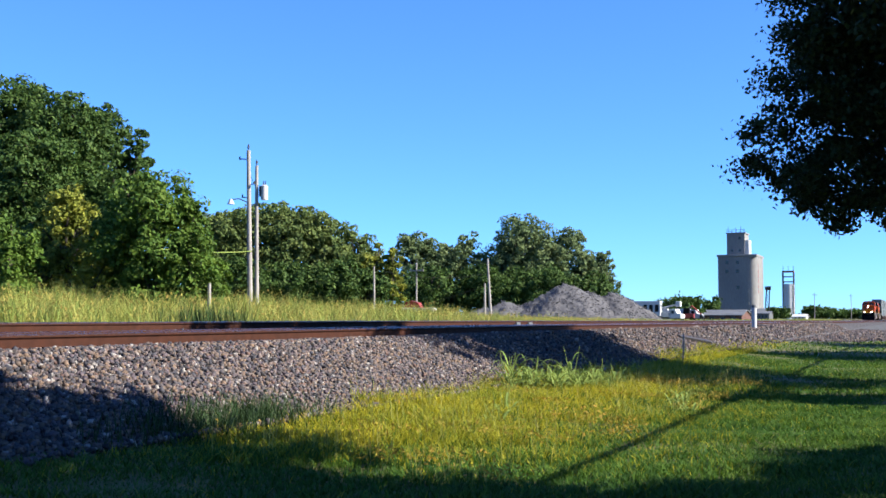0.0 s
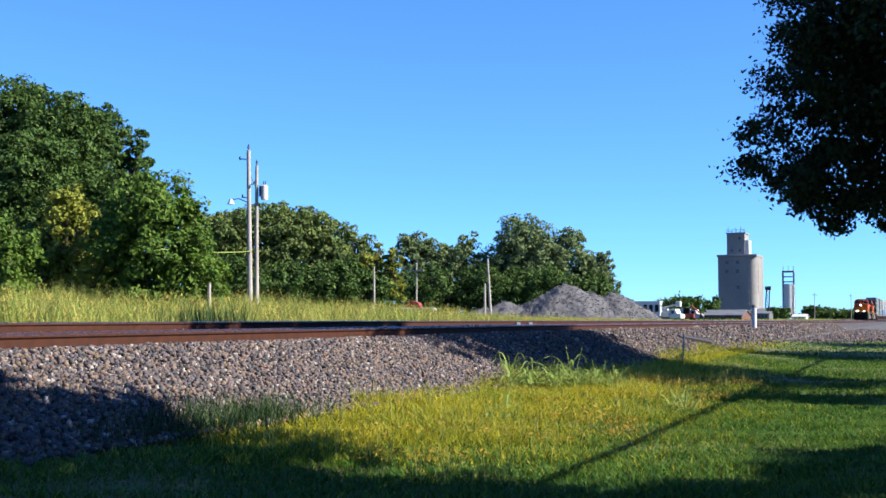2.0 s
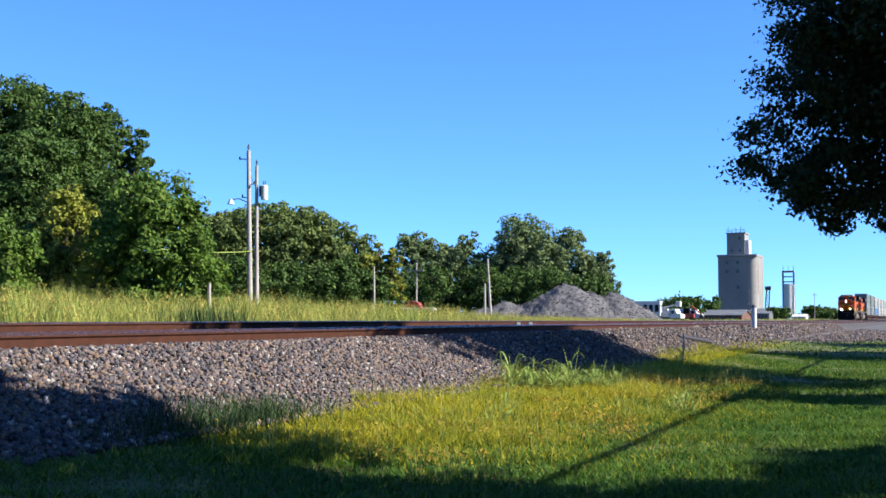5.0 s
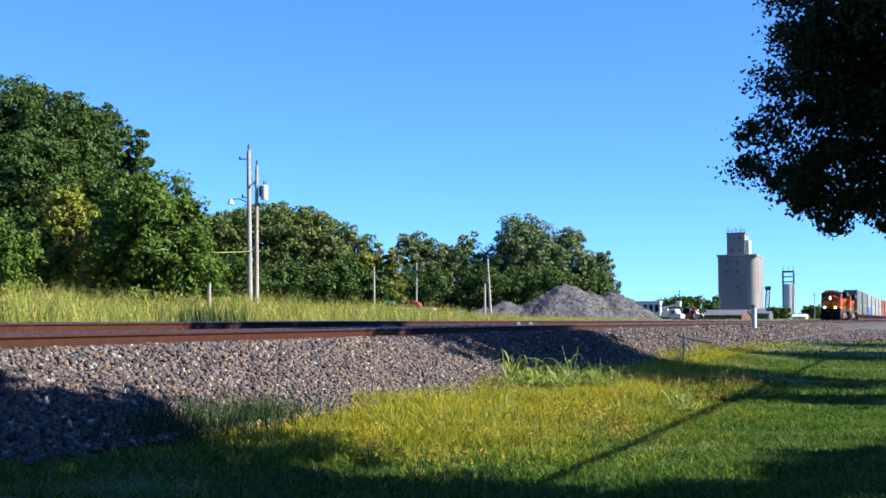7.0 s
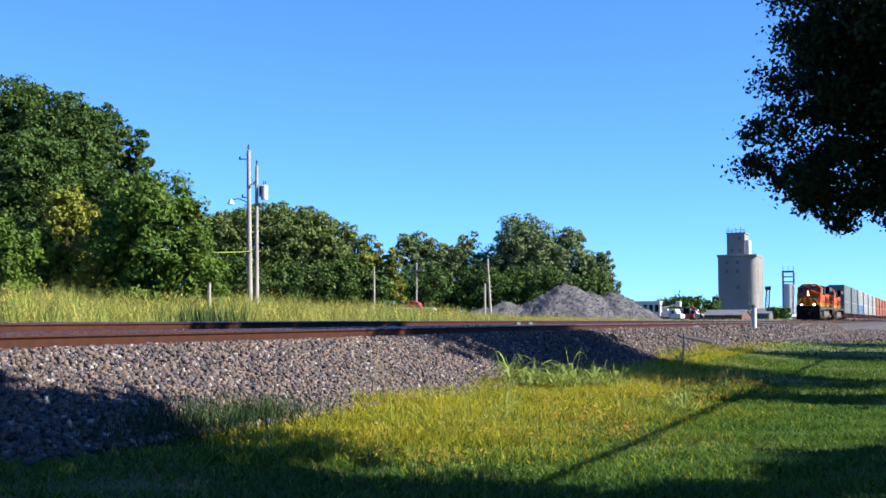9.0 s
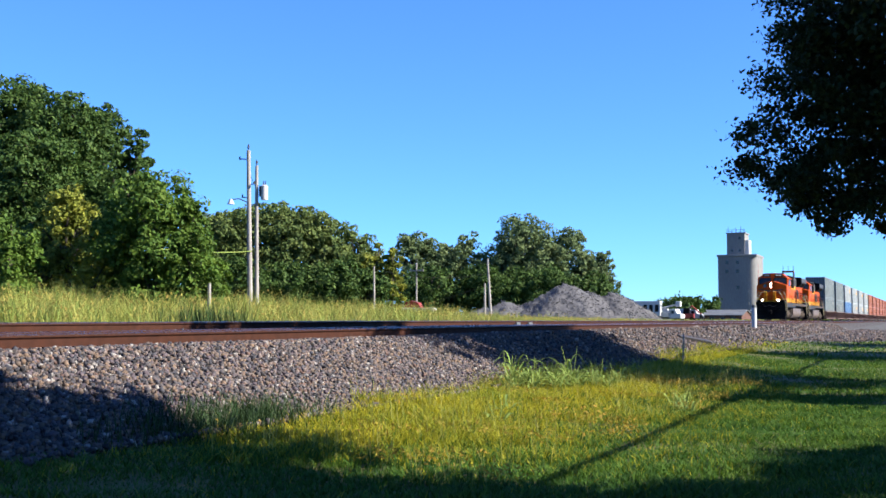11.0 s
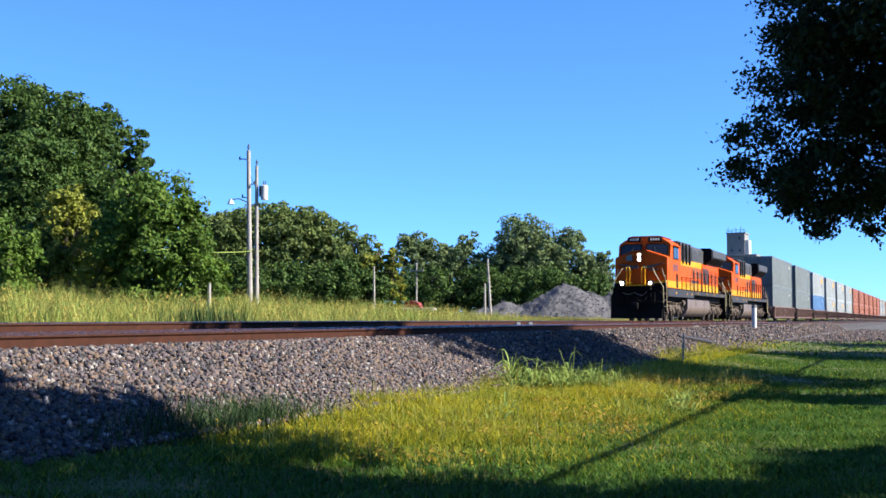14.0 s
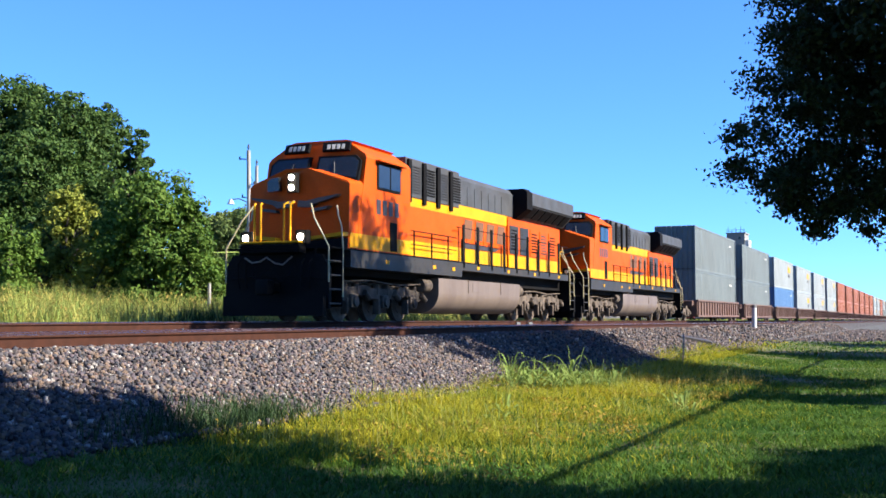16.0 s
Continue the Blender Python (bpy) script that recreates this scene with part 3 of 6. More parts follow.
        cb = part("upper_cabinet", bm, M_HOOD, g, "dark grey louvred cabinet")
        for k, x in enumerate((5.2, 6.25, 7.3, 8.3)):
            bm = B()
            box(bm, x - 0.1, x + 0.12, s * 1.36, s * 1.44, 3.3, 4.5, 0.02)
            part("cabinet_post", bm, M_BLACK, cb)
            bm = B()
            for q in range(10):
                box(bm, x + 0.2, x + 0.85, s * 1.36, s * 1.385, 3.6 + q * 0.08, 3.64 + q * 0.08)
            part("louvre", bm, M_BLACK if k % 2 else M_SILL, cb)
        # hood doors and stripes
        bm = B()
        box(bm, 9.1, 14.6, s * 0.95, s * 0.97, 1.82, 2.3)
        part("lower_stripe", bm, M_YELLOW, g)
        bm = B()
        box(bm, 9.1, 14.6, s * 0.95, s * 0.97, 3.3, 3.66)
        part("upper_stripe", bm, M_YELLOW, g)
        for k in range(7):
            x = 9.15 + k * 0.78
            bm = B()
            box(bm, x, x + 0.72, s * 0.95, s * 0.965, 2.34, 3.27, 0.006)
            part("hood_door", bm, M_ORANGE, g)
        bar_row(g, "hood_emblem", 10.3, 14.5, s * 0.972, 2.62, 3.24, 4, M_FADED, 0.12)
        bm = B()
        prism(bm, [(10.3, 2.3), (13.4, 2.34), (13.8, 2.44), (10.3, 2.5)], s * 0.971, s * 0.976)
        part("hood_emblem", bm, M_BAR, g)
        # radiator section
        bm = B()
        box(bm, 14.6, 20.9, s * 0.5, s * 1.02, 1.8, 3.6, 0.02)
        part("rear_hood", bm, M_ORANGE, g)
        for k in range(5):
            x = 14.75 + k * 1.15
            bm = B()
            box(bm, x, x + 0.95, s * 1.02, s * 1.04, 2.35, 3.35, 0.006)
            dm = part("rear_hood_door", bm, M_SILL if k in (0, 1) else M_ORANGE, g)
            bm = B()
            for q in range(7):
                box(bm, x + 0.15, x + 0.8, s * 1.04, s * 1.05, 2.5 + q * 0.11, 2.55 + q * 0.11)
            part("louvre", bm, M_BLACK if k % 2 == 0 else M_SILL, dm)
        bm = B()
        box(bm, 14.6, 20.6, s * 1.02, s * 1.045, 1.82, 2.3)
        part("lower_stripe", bm, M_YELLOW, g)
        # handrail: each post of its own
        n = 12
        for k in range(n):
            x = 5.3 + k * 1.26
            bm = B()
            box(bm, x - (0.085 if x > 8.5 else 0.02), x + (0.085 if x > 8.5 else 0.02), s * 1.49, s * 1.53, 1.62, 2.95 if x > 8.5 else 2.5, 0.006)
            part("stanchion", bm, M_BLACK, g)
        bm = B()
        pipe(bm, [(5.1, s * 1.515, 2.5), (8.5, s * 1.515, 2.5)], 0.018, 6)
        pipe(bm, [(5.1, s * 1.515, 2.12), (8.5, s * 1.515, 2.12)], 0.014, 6)
        pipe(bm, [(8.5, s * 1.515, 2.84), (20.4, s * 1.515, 2.84)], 0.014, 6)
        part("handrail", bm, M_BLACK, g, smooth=True)
    # long hood core and roof
    bm = B()
    prism(bm, [(-0.95, 1.8), (0.95, 1.8), (0.95, 3.66), (-0.95, 3.66)], 5.0, 20.7, "x")
    part("long_hood", bm, M_ORANGE, g, "orange long hood")
    bm = B()
    prism(bm, [(-0.97, 3.665), (0.97, 3.665), (0.97, 4.46), (0.8, 4.64), (-0.8, 4.64), (-0.97, 4.46)], 5.0, 21.0, "x")
    for k in range(8):
        box(bm, 9.4 + k * 0.66, 9.44 + k * 0.66, -0.985, 0.985, 3.68, 4.28)
    part("hood_roof", bm, M_HOOD, g, "dark grey upper hood")
    bm = B()
    prism(bm, [(-1.5, 4.14), (-1.5, 4.56), (-1.44, 4.62), (1.44, 4.62), (1.5, 4.56), (1.5, 4.14), (1.02, 3.68), (-1.02, 3.68)], 15.9, 21.3, "x")
    part("radiator", bm, M_HOOD, g, "dark grey overhanging radiator")
    bm = B()
    prism(bm, [(-1.52, 3.95), (-1.52, 4.56), (-1.4, 4.68), (1.4, 4.68), (1.52, 4.56), (1.52, 3.95), (1.06, 3.62), (-1.06, 3.62)], 15.3, 15.92, "x")
    part("radiator_end", bm, M_BLACK, g)
    for s in (-1, 1):
        for k in range(6):
            bm = B()
            x = 16.1 + k * 0.85
            box(bm, x, x + 0.7, -0.25, 0.25, -0.02, 0.02, 0.005, Matrix.Translation((0, s * 1.27, 3.9)) @ pose(0, 0, 0, s * 44, 0, 0))
            part("intake_screen", bm, M_BLACK, g)
    bm = B()
    box(bm, 12.2, 13.0, -0.35, 0.35, 4.6, 4.76, 0.03)
    part("exhaust_stack", bm, M_BLACK, g)
    bm = B()
    for y in (-0.2, 0.0, 0.2):
        tube(bm, (10.9, y, 4.74), (10.5, y, 4.76), 0.03, 0.07, 10)
    box(bm, 10.7, 10.95, -0.25, 0.25, 4.63, 4.72)
    part("horn", bm, M_STEEL, g, smooth=True)
    bm = B()
    tube(bm, (3.6, 0.0, 4.7), (3.6, 0.0, 4.78), 0.25, 0.2, 20)
    part("antenna_dome", bm, M_WHITE, g)
    # fuel tank
    bm = B()
    arc = [(1.46 - 0.62 * (1 - math.cos(a)), 0.86 - 0.62 * math.sin(a)) for a in (k * math.pi / 18 for k in range(10))]
    prof = [(1.46, 1.3)] + arc + [(-y, z) for y, z in arc[::-1]] + [(-1.46, 1.3)]
    prism(bm, prof, 7.2, 14.6, "x")
    part("fuel_tank", bm, M_TANK, g, "dusty grey-brown fuel tank", smooth=True)
    bm = B()
    for x in (9.6, 12.6):
        box(bm, x, x + 0.03, -1.475, 1.475, 0.86, 1.27)
    for s in (-1, 1):
        tube(bm, (8.2, s * 1.4, 1.3), (8.2, s * 1.46, 1.42), 0.06, 0.06, 10)
        box(bm, 10.0, 10.7, s * 1.462, s * 1.468, 0.9, 1.2)
    part("tank_fitting", bm, M_TANK, g)
    for s in (-1, 1):
        for x in (6.3, 14.6):
            bm = B()
            tube(bm, (x, s * 1.2, 1.02), (x + 0.6, s * 1.2, 1.02), 0.2, 0.2, 14)
            part("air_reservoir", bm, M_GRIME, g, smooth=True)
    for o in g.children_recursive:
        if o.name.split(".")[0] not in ("fuel_tank", "coupler"):
            o.data.transform(Matrix.Diagonal((1, 1, 1.04, 1)))
    loco_truck(g, 3.9)
    loco_truck(g, 17.7)
    return g


for i, off in enumerate((0.0, 22.46)):
    MOVERS.append((locomotive(i == 0), off, 0.0))


def well_car():
    """One platform of a well car, with the bogie at its leading end."""
    g = thing("well_car", "brown steel container well car with ribbed sides", "rail car", "well cars of the train")
    for s in (-1, 1):
        bm = B()
        box(bm, 1.85, 18.3, s * 1.36, s * 1.42, 0.3, 1.32)
        box(bm, 1.8, 18.35, s * 1.34, s * 1.5, 1.24, 1.36, 0.015)
        box(bm, 1.8, 18.35, s * 1.34, s * 1.5, 0.24, 0.38, 0.015)
        part("side_sill", bm, M_CAR, g)
        for k in range(17):
            x = 2.0 + k * 1.0
            bm = B()
            box(bm, x, x + 0.12, s * 1.42, s * 1.49, 0.385, 1.235)
            part("rib", bm, M_CAR, g)
    bm = B()
    box(bm, 1.9, 18.25, -1.34, 1.34, 0.24, 0.32)
    part("floor_frame", bm, M_CAR, g)
    for x0, x1, d in ((0.25, 1.9, 1), (18.25, 19.6, -1)):
        bm = B()
        prism(bm, [(x0, 1.0), (x1, 1.0), (x1, 1.3), (x0, 1.2)], -1.2, 1.2)
        box(bm, x0 if d > 0 else x1 - 0.1, x0 + 0.1 if d > 0 else x1, -1.4, 1.4, 0.9, 1.25, 0.02)
        prism(bm, [(-1.4, 0.3), (1.4, 0.3), (1.4, 1.3), (-1.4, 1.3)], (x1 - 0.1) if d > 0 else x0, x1 if d > 0 else x0 + 0.1, "x")
        part("end_platform", bm, M_CAR, g)
    bm = B()
    for s in (-1, 1):
        prism(bm, [(-1.25, 0.42), (-1.1, 0.62), (-0.5, 0.78), (0.5, 0.78), (1.1, 0.62), (1.25, 0.42), (0.9, 0.4), (0.45, 0.3), (-0.45, 0.3), (-0.9, 0.4)], s * 0.98, s * 1.1)
        for x in (-0.88, 0.88):
            tube(bm, (x, s * 1.06, 0.48), (x, s * 1.18, 0.48), 0.13, 0.11, 12)
        for x in (-0.2, 0.0, 0.2):
            tube(bm, (x, s * 1.12, 0.36), (x, s * 1.12, 0.72), 0.07, 0.07, 8)
    box(bm, -0.2, 0.2, -1.1, 1.1, 0.55, 0.95, 0.02)
    bg = part("bogie", bm, M_GRIME, g, smooth=True)
    for x in (-0.88, 0.88):
        wheelset(bg, x, 0, 0.483)
    bm = B()
    box(bm, -0.55, 0.35, -0.15, 0.15, 0.78, 1.02, 0.03)
    part("coupler", bm, M_GRIME, g)
    return g


def container(mat, label, marks):
    """A 53 ft box: corrugated walls in a frame of posts and rails."""
    L, W, H = 16.15, 2.6, 2.89
    g = thing("container", label, "container", "containers on the train")
    for s in (-1, 1):
        n = 46
        pts = []
        for k in range(n):
            x = 0.12 + (L - 0.24) * k / n
            w = (L - 0.24) / n
            pts += [(x, 0.0), (x + w * 0.38, 0.0), (x + w * 0.5, 0.032), (x + w * 0.88, 0.032)]
        pts.append((L - 0.12, 0.0))
        bm = B()
        lo = [bm.verts.new((x, s * (W / 2 - 0.01 - d), 0.14)) for x, d in pts]
        hi = [bm.verts.new((x, s * (W / 2 - 0.01 - d), H - 0.1)) for x, d in pts]
        for i in range(len(pts) - 1):
            bm.faces.new((lo[i], lo[i + 1], hi[i + 1], hi[i]) if s < 0 else (lo[i + 1], lo[i], hi[i], hi[i + 1]))
        part("side_panel", bm, mat, g)
        bm = B()
        box(bm, 0.1, L - 0.1, s * (W / 2 - 0.07), s * W / 2, H - 0.11, H, 0.01)
        part("top_rail", bm, mat, g)
        bm = B()
        box(bm, 0.1, L - 0.1, s * (W / 2 - 0.07), s * W / 2, 0.0, 0.15, 0.01)
        part("bottom_rail", bm, mat, g)
        for x0 in (0.0, 1.98, L - 2.14, L - 0.16):
            bm = B()
            box(bm, x0, x0 + 0.16, s * (W / 2 - 0.14), s * (W / 2 + 0.004), 0.0, H + 0.004, 0.012)
            part("corner_post", bm, mat, g)
        bm = B()
        box(bm, L - 0.06, L, s * 0.02, s * 1.16, 0.16, H - 0.12, 0.01)
        dr = part("door", bm, mat, g)
        bm = B()
        for y in (0.35, 0.85):
            tube(bm, (L + 0.02, s * y, 0.1), (L + 0.02, s * y, H - 0.1), 0.018, 0.018, 6)
        part("lock_rod", bm, M_STEEL, dr)
        if marks:
            bm = B()
            box(bm, 11.2, 13.4, s * (W / 2 - 0.004), s * (W / 2 + 0.006), 1.75, 2.35)
            part("marking", bm, M_YELLOW, g, "yellow emblem patch")
            bm = B()
            for k in range(5):
                box(bm, 11.4 + k * 0.34, 11.64 + k * 0.34, s * (W / 2 - 0.004), s * (W / 2 + 0.006), 1.3, 1.55)
            part("code_bars", bm, M_BAR, g, "dark code bars")
        else:
            bm = B()
            for k in range(4):
                box(bm, 13.2 + k * 0.26, 13.38 + k * 0.26, s * (W / 2 - 0.004), s * (W / 2 + 0.006), 2.2, 2.36)
            part("code_bars", bm, M_PALE, g, "pale code bars")
    bm = B()
    box(bm, 0.02, L - 0.06, -W / 2 + 0.06, W / 2 - 0.06, 0.08, 0.16)
    part("floor_panel", bm, M_TIE, g)
    bm = B()
    for k in range(30):
        x = 0.1 + k * 0.532
        prism(bm, [(x, H - 0.05), (x + 0.5, H - 0.05), (x + 0.45, H - 0.025), (x + 0.05, H - 0.025)], -W / 2 + 0.07, W / 2 - 0.07)
    part("roof_panel", bm, mat, g)
    bm = B()
    ribs = [(-1.2, 0.1)]
    for k in range(7):
        y = -1.12 + k * 0.33
        ribs += [(y, 0.06), (y + 0.03, 0.02), (y + 0.2, 0.02), (y + 0.23, 0.06)]
    ribs += [(1.2, 0.06), (1.2, 0.1)]
    prism(bm, [(x, y) for y, x in ribs], 0.0, H, "z")
    part("front_panel", bm, mat, g)
    return g


KINDS = {
    "grey": (M_CGREY, "plain light grey corrugated shipping container on the train", False),
    "white": (M_CWHITE, "white corrugated shipping container with a yellow emblem", True),
    "blue": (M_CBLUE, "blue corrugated shipping container on a well car", False),
    "orange": (M_CORANGE, "rust-orange corrugated shipping container on the train", False),
}
LOADS = [("grey", "grey"), ("grey", "grey"), ("blue", "white"), ("white", "white"), ("white", "white"), ("white", "white"),
         ("orange", "orange"), ("orange", "orange"), ("orange", "orange"), ("orange", "orange"), ("orange", "orange"), ("orange", "orange"),
         ("white", "white"), ("white", "white"), ("orange", "orange"), ("grey", "white"), ("white", "grey"), ("orange", "orange")]
first = {}
car0 = well_car()


def copy_car(i):
    c = copy_thing(car0, Matrix())
    for b in [o for o in c.children_recursive if o.name.startswith("wheelset")]:
        if i < 7:
            WHEELS.append((b, b.matrix_basis.translation.x, 0.483))
    return c


CAR_START, PITCH = 47.0, 19.8
for i, load in enumerate(LOADS):
    off = CAR_START + PITCH * i
    car = car0 if i == 0 else copy_car(i)
    MOVERS.append((car, off, 0.0))
    for level, kind in enumerate(load):
        if kind not in first:
            c = first[kind] = container(*KINDS[kind])
        else:
            c = copy_thing(first[kind], Matrix())
        MOVERS.append((c, off + 1.98, 0.325 + level * 2.905))


# ---- poles and cables ----
def wire(bm, a, b, sag, r, n=14):
    a, b = Vector(a), Vector(b)
    pts = [a.lerp(b, k / n) - Vector((0, 0, sag * 4 * (k / n) * (1 - k / n))) for k in range(n + 1)]
    return pipe(bm, pts, r, 5)


def utility_pole(label, x, y, z, h, r, lean=(0, 0), cap=True, mat=None, arm=0.0, lamp=False, transformer=False, pin=True, group="utility poles beyond the tracks"):
    g = thing("utility_pole", label, "utility pole", group, m=pose(x, y, z))
    bm = B()
    n = 6
    line = [Vector((0, 0, -0.3))] + [Vector((lean[0] * k / n, lean[1] * k / n, h * k / n)) for k in range(1, n + 1)]
    pipe(bm, line, [r * (1 - 0.35 * k / n) for k in range(n + 1)], 12)
    prev = line[-1]
    part("shaft", bm, mat or M_POLE, g, smooth=True)
    top = prev
    if pin:
        bm = B()
        tube(bm, top, top + Vector((0, 0, 0.35)), 0.03, 0.02, 8)
        tube(bm, top + Vector((0, 0, 0.12)), top + Vector((0, 0, 0.28)), 0.07, 0.05, 10)
        part("insulator", bm, M_SILL, g, smooth=True)
    if arm:
        bm = B()
        box(bm, -0.06, 0.06, -arm, arm, h - 0.75, h - 0.62, 0.01, Matrix.Translation((top.x * 0.93, top.y * 0.93, 0)))
        part("crossarm", bm, M_POLE, g)
        for s in (-1, 1):
            bm = B()
            tube(bm, (top.x, s * arm * 0.85, h - 0.62), (top.x, s * arm * 0.85, h - 0.45), 0.05, 0.035, 8)
            part("insulator", bm, M_SILL, g)
    if transformer:
        bm = B()
        tube(bm, (0.12, -0.36, h - 2.0), (0.12, -0.36, h - 1.2), 0.2, 0.2, 20)
        tube(bm, (0.12, -0.36, h - 1.2), (0.12, -0.36, h - 1.12), 0.21, 0.1, 20)
        t = part("transformer", bm, M_WHITE, g, "pale grey transformer can", smooth=True)
        bm = B()
        for q in (-0.1, 0.1):
            tube(bm, (0.12 + q, -0.36, h - 1.16), (0.12 + q, -0.36, h - 0.9), 0.035, 0.025, 8)
        part("bushing", bm, M_SILL, t)
        bm = B()
        box(bm, -0.05, 0.2, -0.2, -0.1, h - 1.8, h - 1.2)
        part("bracket", bm, M_SILL, g)
    if lamp:
        for zz, side in ((h - 0.5, 0.55), (h - 1.9, -0.4), (h - 2.6, 0.35)):
            bm = B()
            pipe(bm, [(top.x, top.y, zz), (top.x, top.y + side, zz + 0.06)], 0.03, 6)
            tube(bm, (top.x, top.y + side, zz + 0.02), (top.x, top.y + side, zz + 0.2), 0.05, 0.035, 8)
            part("bracket", bm, M_SILL, g)
        bm = B()
        pipe(bm, [(0, 0.1, 7.0), (-0.3, 0.6, 7.25), (-0.5, 1.0, 7.2)], 0.03, 8)
        part("lamp_arm", bm, M_STEEL, g, smooth=True)
        bm = B()
        tube(bm, (-0.5, 1.0, 7.22), (-0.5, 1.0, 6.95), 0.08, 0.2, 12)
        part("lamp_head", bm, M_WHITE, g, "pale lamp head", smooth=True)
    return g


utility_pole("tall weathered wooden utility pole with cable brackets", 52.95, 33.9, 0.7, 9.9, 0.16, (-0.08, 0.18), arm=0.0, lamp=True)
utility_pole("wooden utility pole with a grey transformer can", 56.5, 35.75, 0.7, 9.6, 0.14, (0.0, 0.1), transformer=True)
utility_pole("thin reddish wooden pole beside the hedgerow", 71.7, 35.8, 0.7, 4.4, 0.09, (0, 0.05), pin=False)
utility_pole("thin grey utility pole with a crossarm", 91.1, 41.4, 0.7, 5.6, 0.09, arm=0.7)
utility_pole("pale leaning wooden pole beside the gravel heap", 88.9, 33.6, 0.7, 5.7, 0.13, (-0.1, 0.3), pin=False)
utility_pole("short brown wooden post beside the gravel heap", 84.0, 32.3, 0.7, 3.5, 0.11, pin=False)
utility_pole("grey wooden utility pole behind the gravel heap", 150.0, 41.6, 0.7, 7.6, 0.15, (0, 0.1))
utility_pole("weathered fence post in the tall grass", 37.8, 26.1, 0.7, 2.15, 0.09, pin=False)
utility_pole("weathered fence post in the tall grass", 55.0, 27.5, 0.7, 1.5, 0.09, pin=False)
utility_pole("distant utility pole on the horizon", 523.0, 47.5, 0.7, 11.5, 0.16, arm=1.2)
utility_pole("distant utility pole on the horizon", 635.0, 39.4, 0.7, 13.0, 0.18, arm=1.2)
utility_pole("weathered utility pole carrying the lawn cable", -28.0, -7.35, 0.0, 7.6, 0.16, pin=False, group="poles of the lawn cable")
utility_pole("weathered utility pole carrying the lawn cable", 74.0, -6.45, 0.0, 7.6, 0.16, pin=False, group="poles of the lawn cable")


def cable(label, a, b, sag, r, mat=None):
    bm = B()
    wire(bm, a, b, sag, r)
    return tagged(part("cable", bm, mat or M_BLACK, None, smooth=True), label, "cable", "overhead cables")


cable("thick black overhead cable above the lawn", (-28.0, -7.2, 7.4), (74.0, -6.3, 7.4), 0.25, 0.05)
cable("pale cable strung from the utility pole", (52.9, 33.85, 5.1), (37.0, 27.85, 4.2), 0.1, 0.03, M_WEED)
cable("black cable strung between the utility poles", (52.9, 34.0, 9.3), (56.5, 35.85, 9.0), 0.05, 0.015)
cable("black cable beside the gravel heap", (88.9, 33.9, 5.2), (71.7, 35.85, 4.9), 0.5, 0.015)
cable("sagging cable tied to the brown post", (84.0, 32.3, 4.0), (78.0, 40.0, 1.2), 0.1, 0.015)


# ---- gravel heap and yard ----
def stones_at(rng, x, y, z, r):
    n = len(x)
    ico = np.array([(i, j, k) for i in (-1, 1) for j in (-1, 1) for k in (-1, 1)]) / 1.5
    tri = np.array([(0, 1, 3), (0, 3, 2), (4, 6, 7), (4, 7, 5), (0, 4, 5), (0, 5, 1), (2, 3, 7), (2, 7, 6), (0, 2, 6), (0, 6, 4), (1, 5, 7), (1, 7, 3)])
    v = ico[None] * rng.uniform(0.5, 1.3, (n, 8, 3))
    v = v * (rng.uniform(0.6, 1.25, (n, 1, 3)))
    a, b = rng.uniform(0, 6.28, n), rng.uniform(0, 6.28, n)
    ca, sa, cb, sb = np.cos(a), np.sin(a), np.cos(b), np.sin(b)
    o = np.zeros(n)
    R1 = np.stack([np.stack([ca, -sa, o], 1), np.stack([sa, ca, o], 1), np.stack([o, o, o + 1], 1)], 1)
    R2 = np.stack([np.stack([o + 1, o, o], 1), np.stack([o, cb, -sb], 1), np.stack([o, sb, cb], 1)], 1)
    v = np.einsum("nij,nkj->nki", R1 @ R2, v) * r[:, None, None] + np.stack([x, y, z], 1)[:, None]
    f = tri[None] + np.arange(n)[:, None, None] * 8
    return v.reshape(-1, 3), f.reshape(-1, 3)


def heap(label, peaks, x0, x1, y0, y1, n, seed, count):
    rng = np.random.default_rng(seed)
    xs, ys = np.linspace(x0, x1, n), np.linspace(y0, y1, n)
    gx, gy = np.meshgrid(xs, ys, indexing="ij")
    z = np.full(gx.shape, -0.3)
    for px, py, h, slope in peaks:
        d = np.hypot(gx - px, gy - py)
        z = np.maximum(z, h - slope * np.sqrt(d * d + 0.25) + 0.35 * np.sin(np.arctan2(gy - py, gx - px) * 7 + px) * np.minimum(d * 0.12, 0.5))
    z += rng.normal(0, 0.1, z.shape) * (z > -0.2)
    v = np.stack([gx.ravel(), gy.ravel(), z.ravel() + FIELD], 1)
    i, j = np.meshgrid(np.arange(n - 1), np.arange(n - 1), indexing="ij")
    a = (i * n + j).ravel()
    ob = raw("gravel_heap", v, np.stack([a, a + n, a + n + 1, a + 1], 1), M_GRAVEL)
    tagged(ob, label, "gravel heap", "gravel heaps")
    k = rng.choice(np.flatnonzero(z.ravel() > 0.0), count)
    c = v[k] + rng.uniform(-0.14, 0.14, (count, 3)) * np.array([1, 1, 0.4])
    sv, sf = stones_at(rng, c[:, 0], c[:, 1], c[:, 2], rng.uniform(0.045, 0.085, count))
    tagged(raw("loose_stones", sv, sf, M_HEAPSTONE, ob), kind="stuff")
    return ob


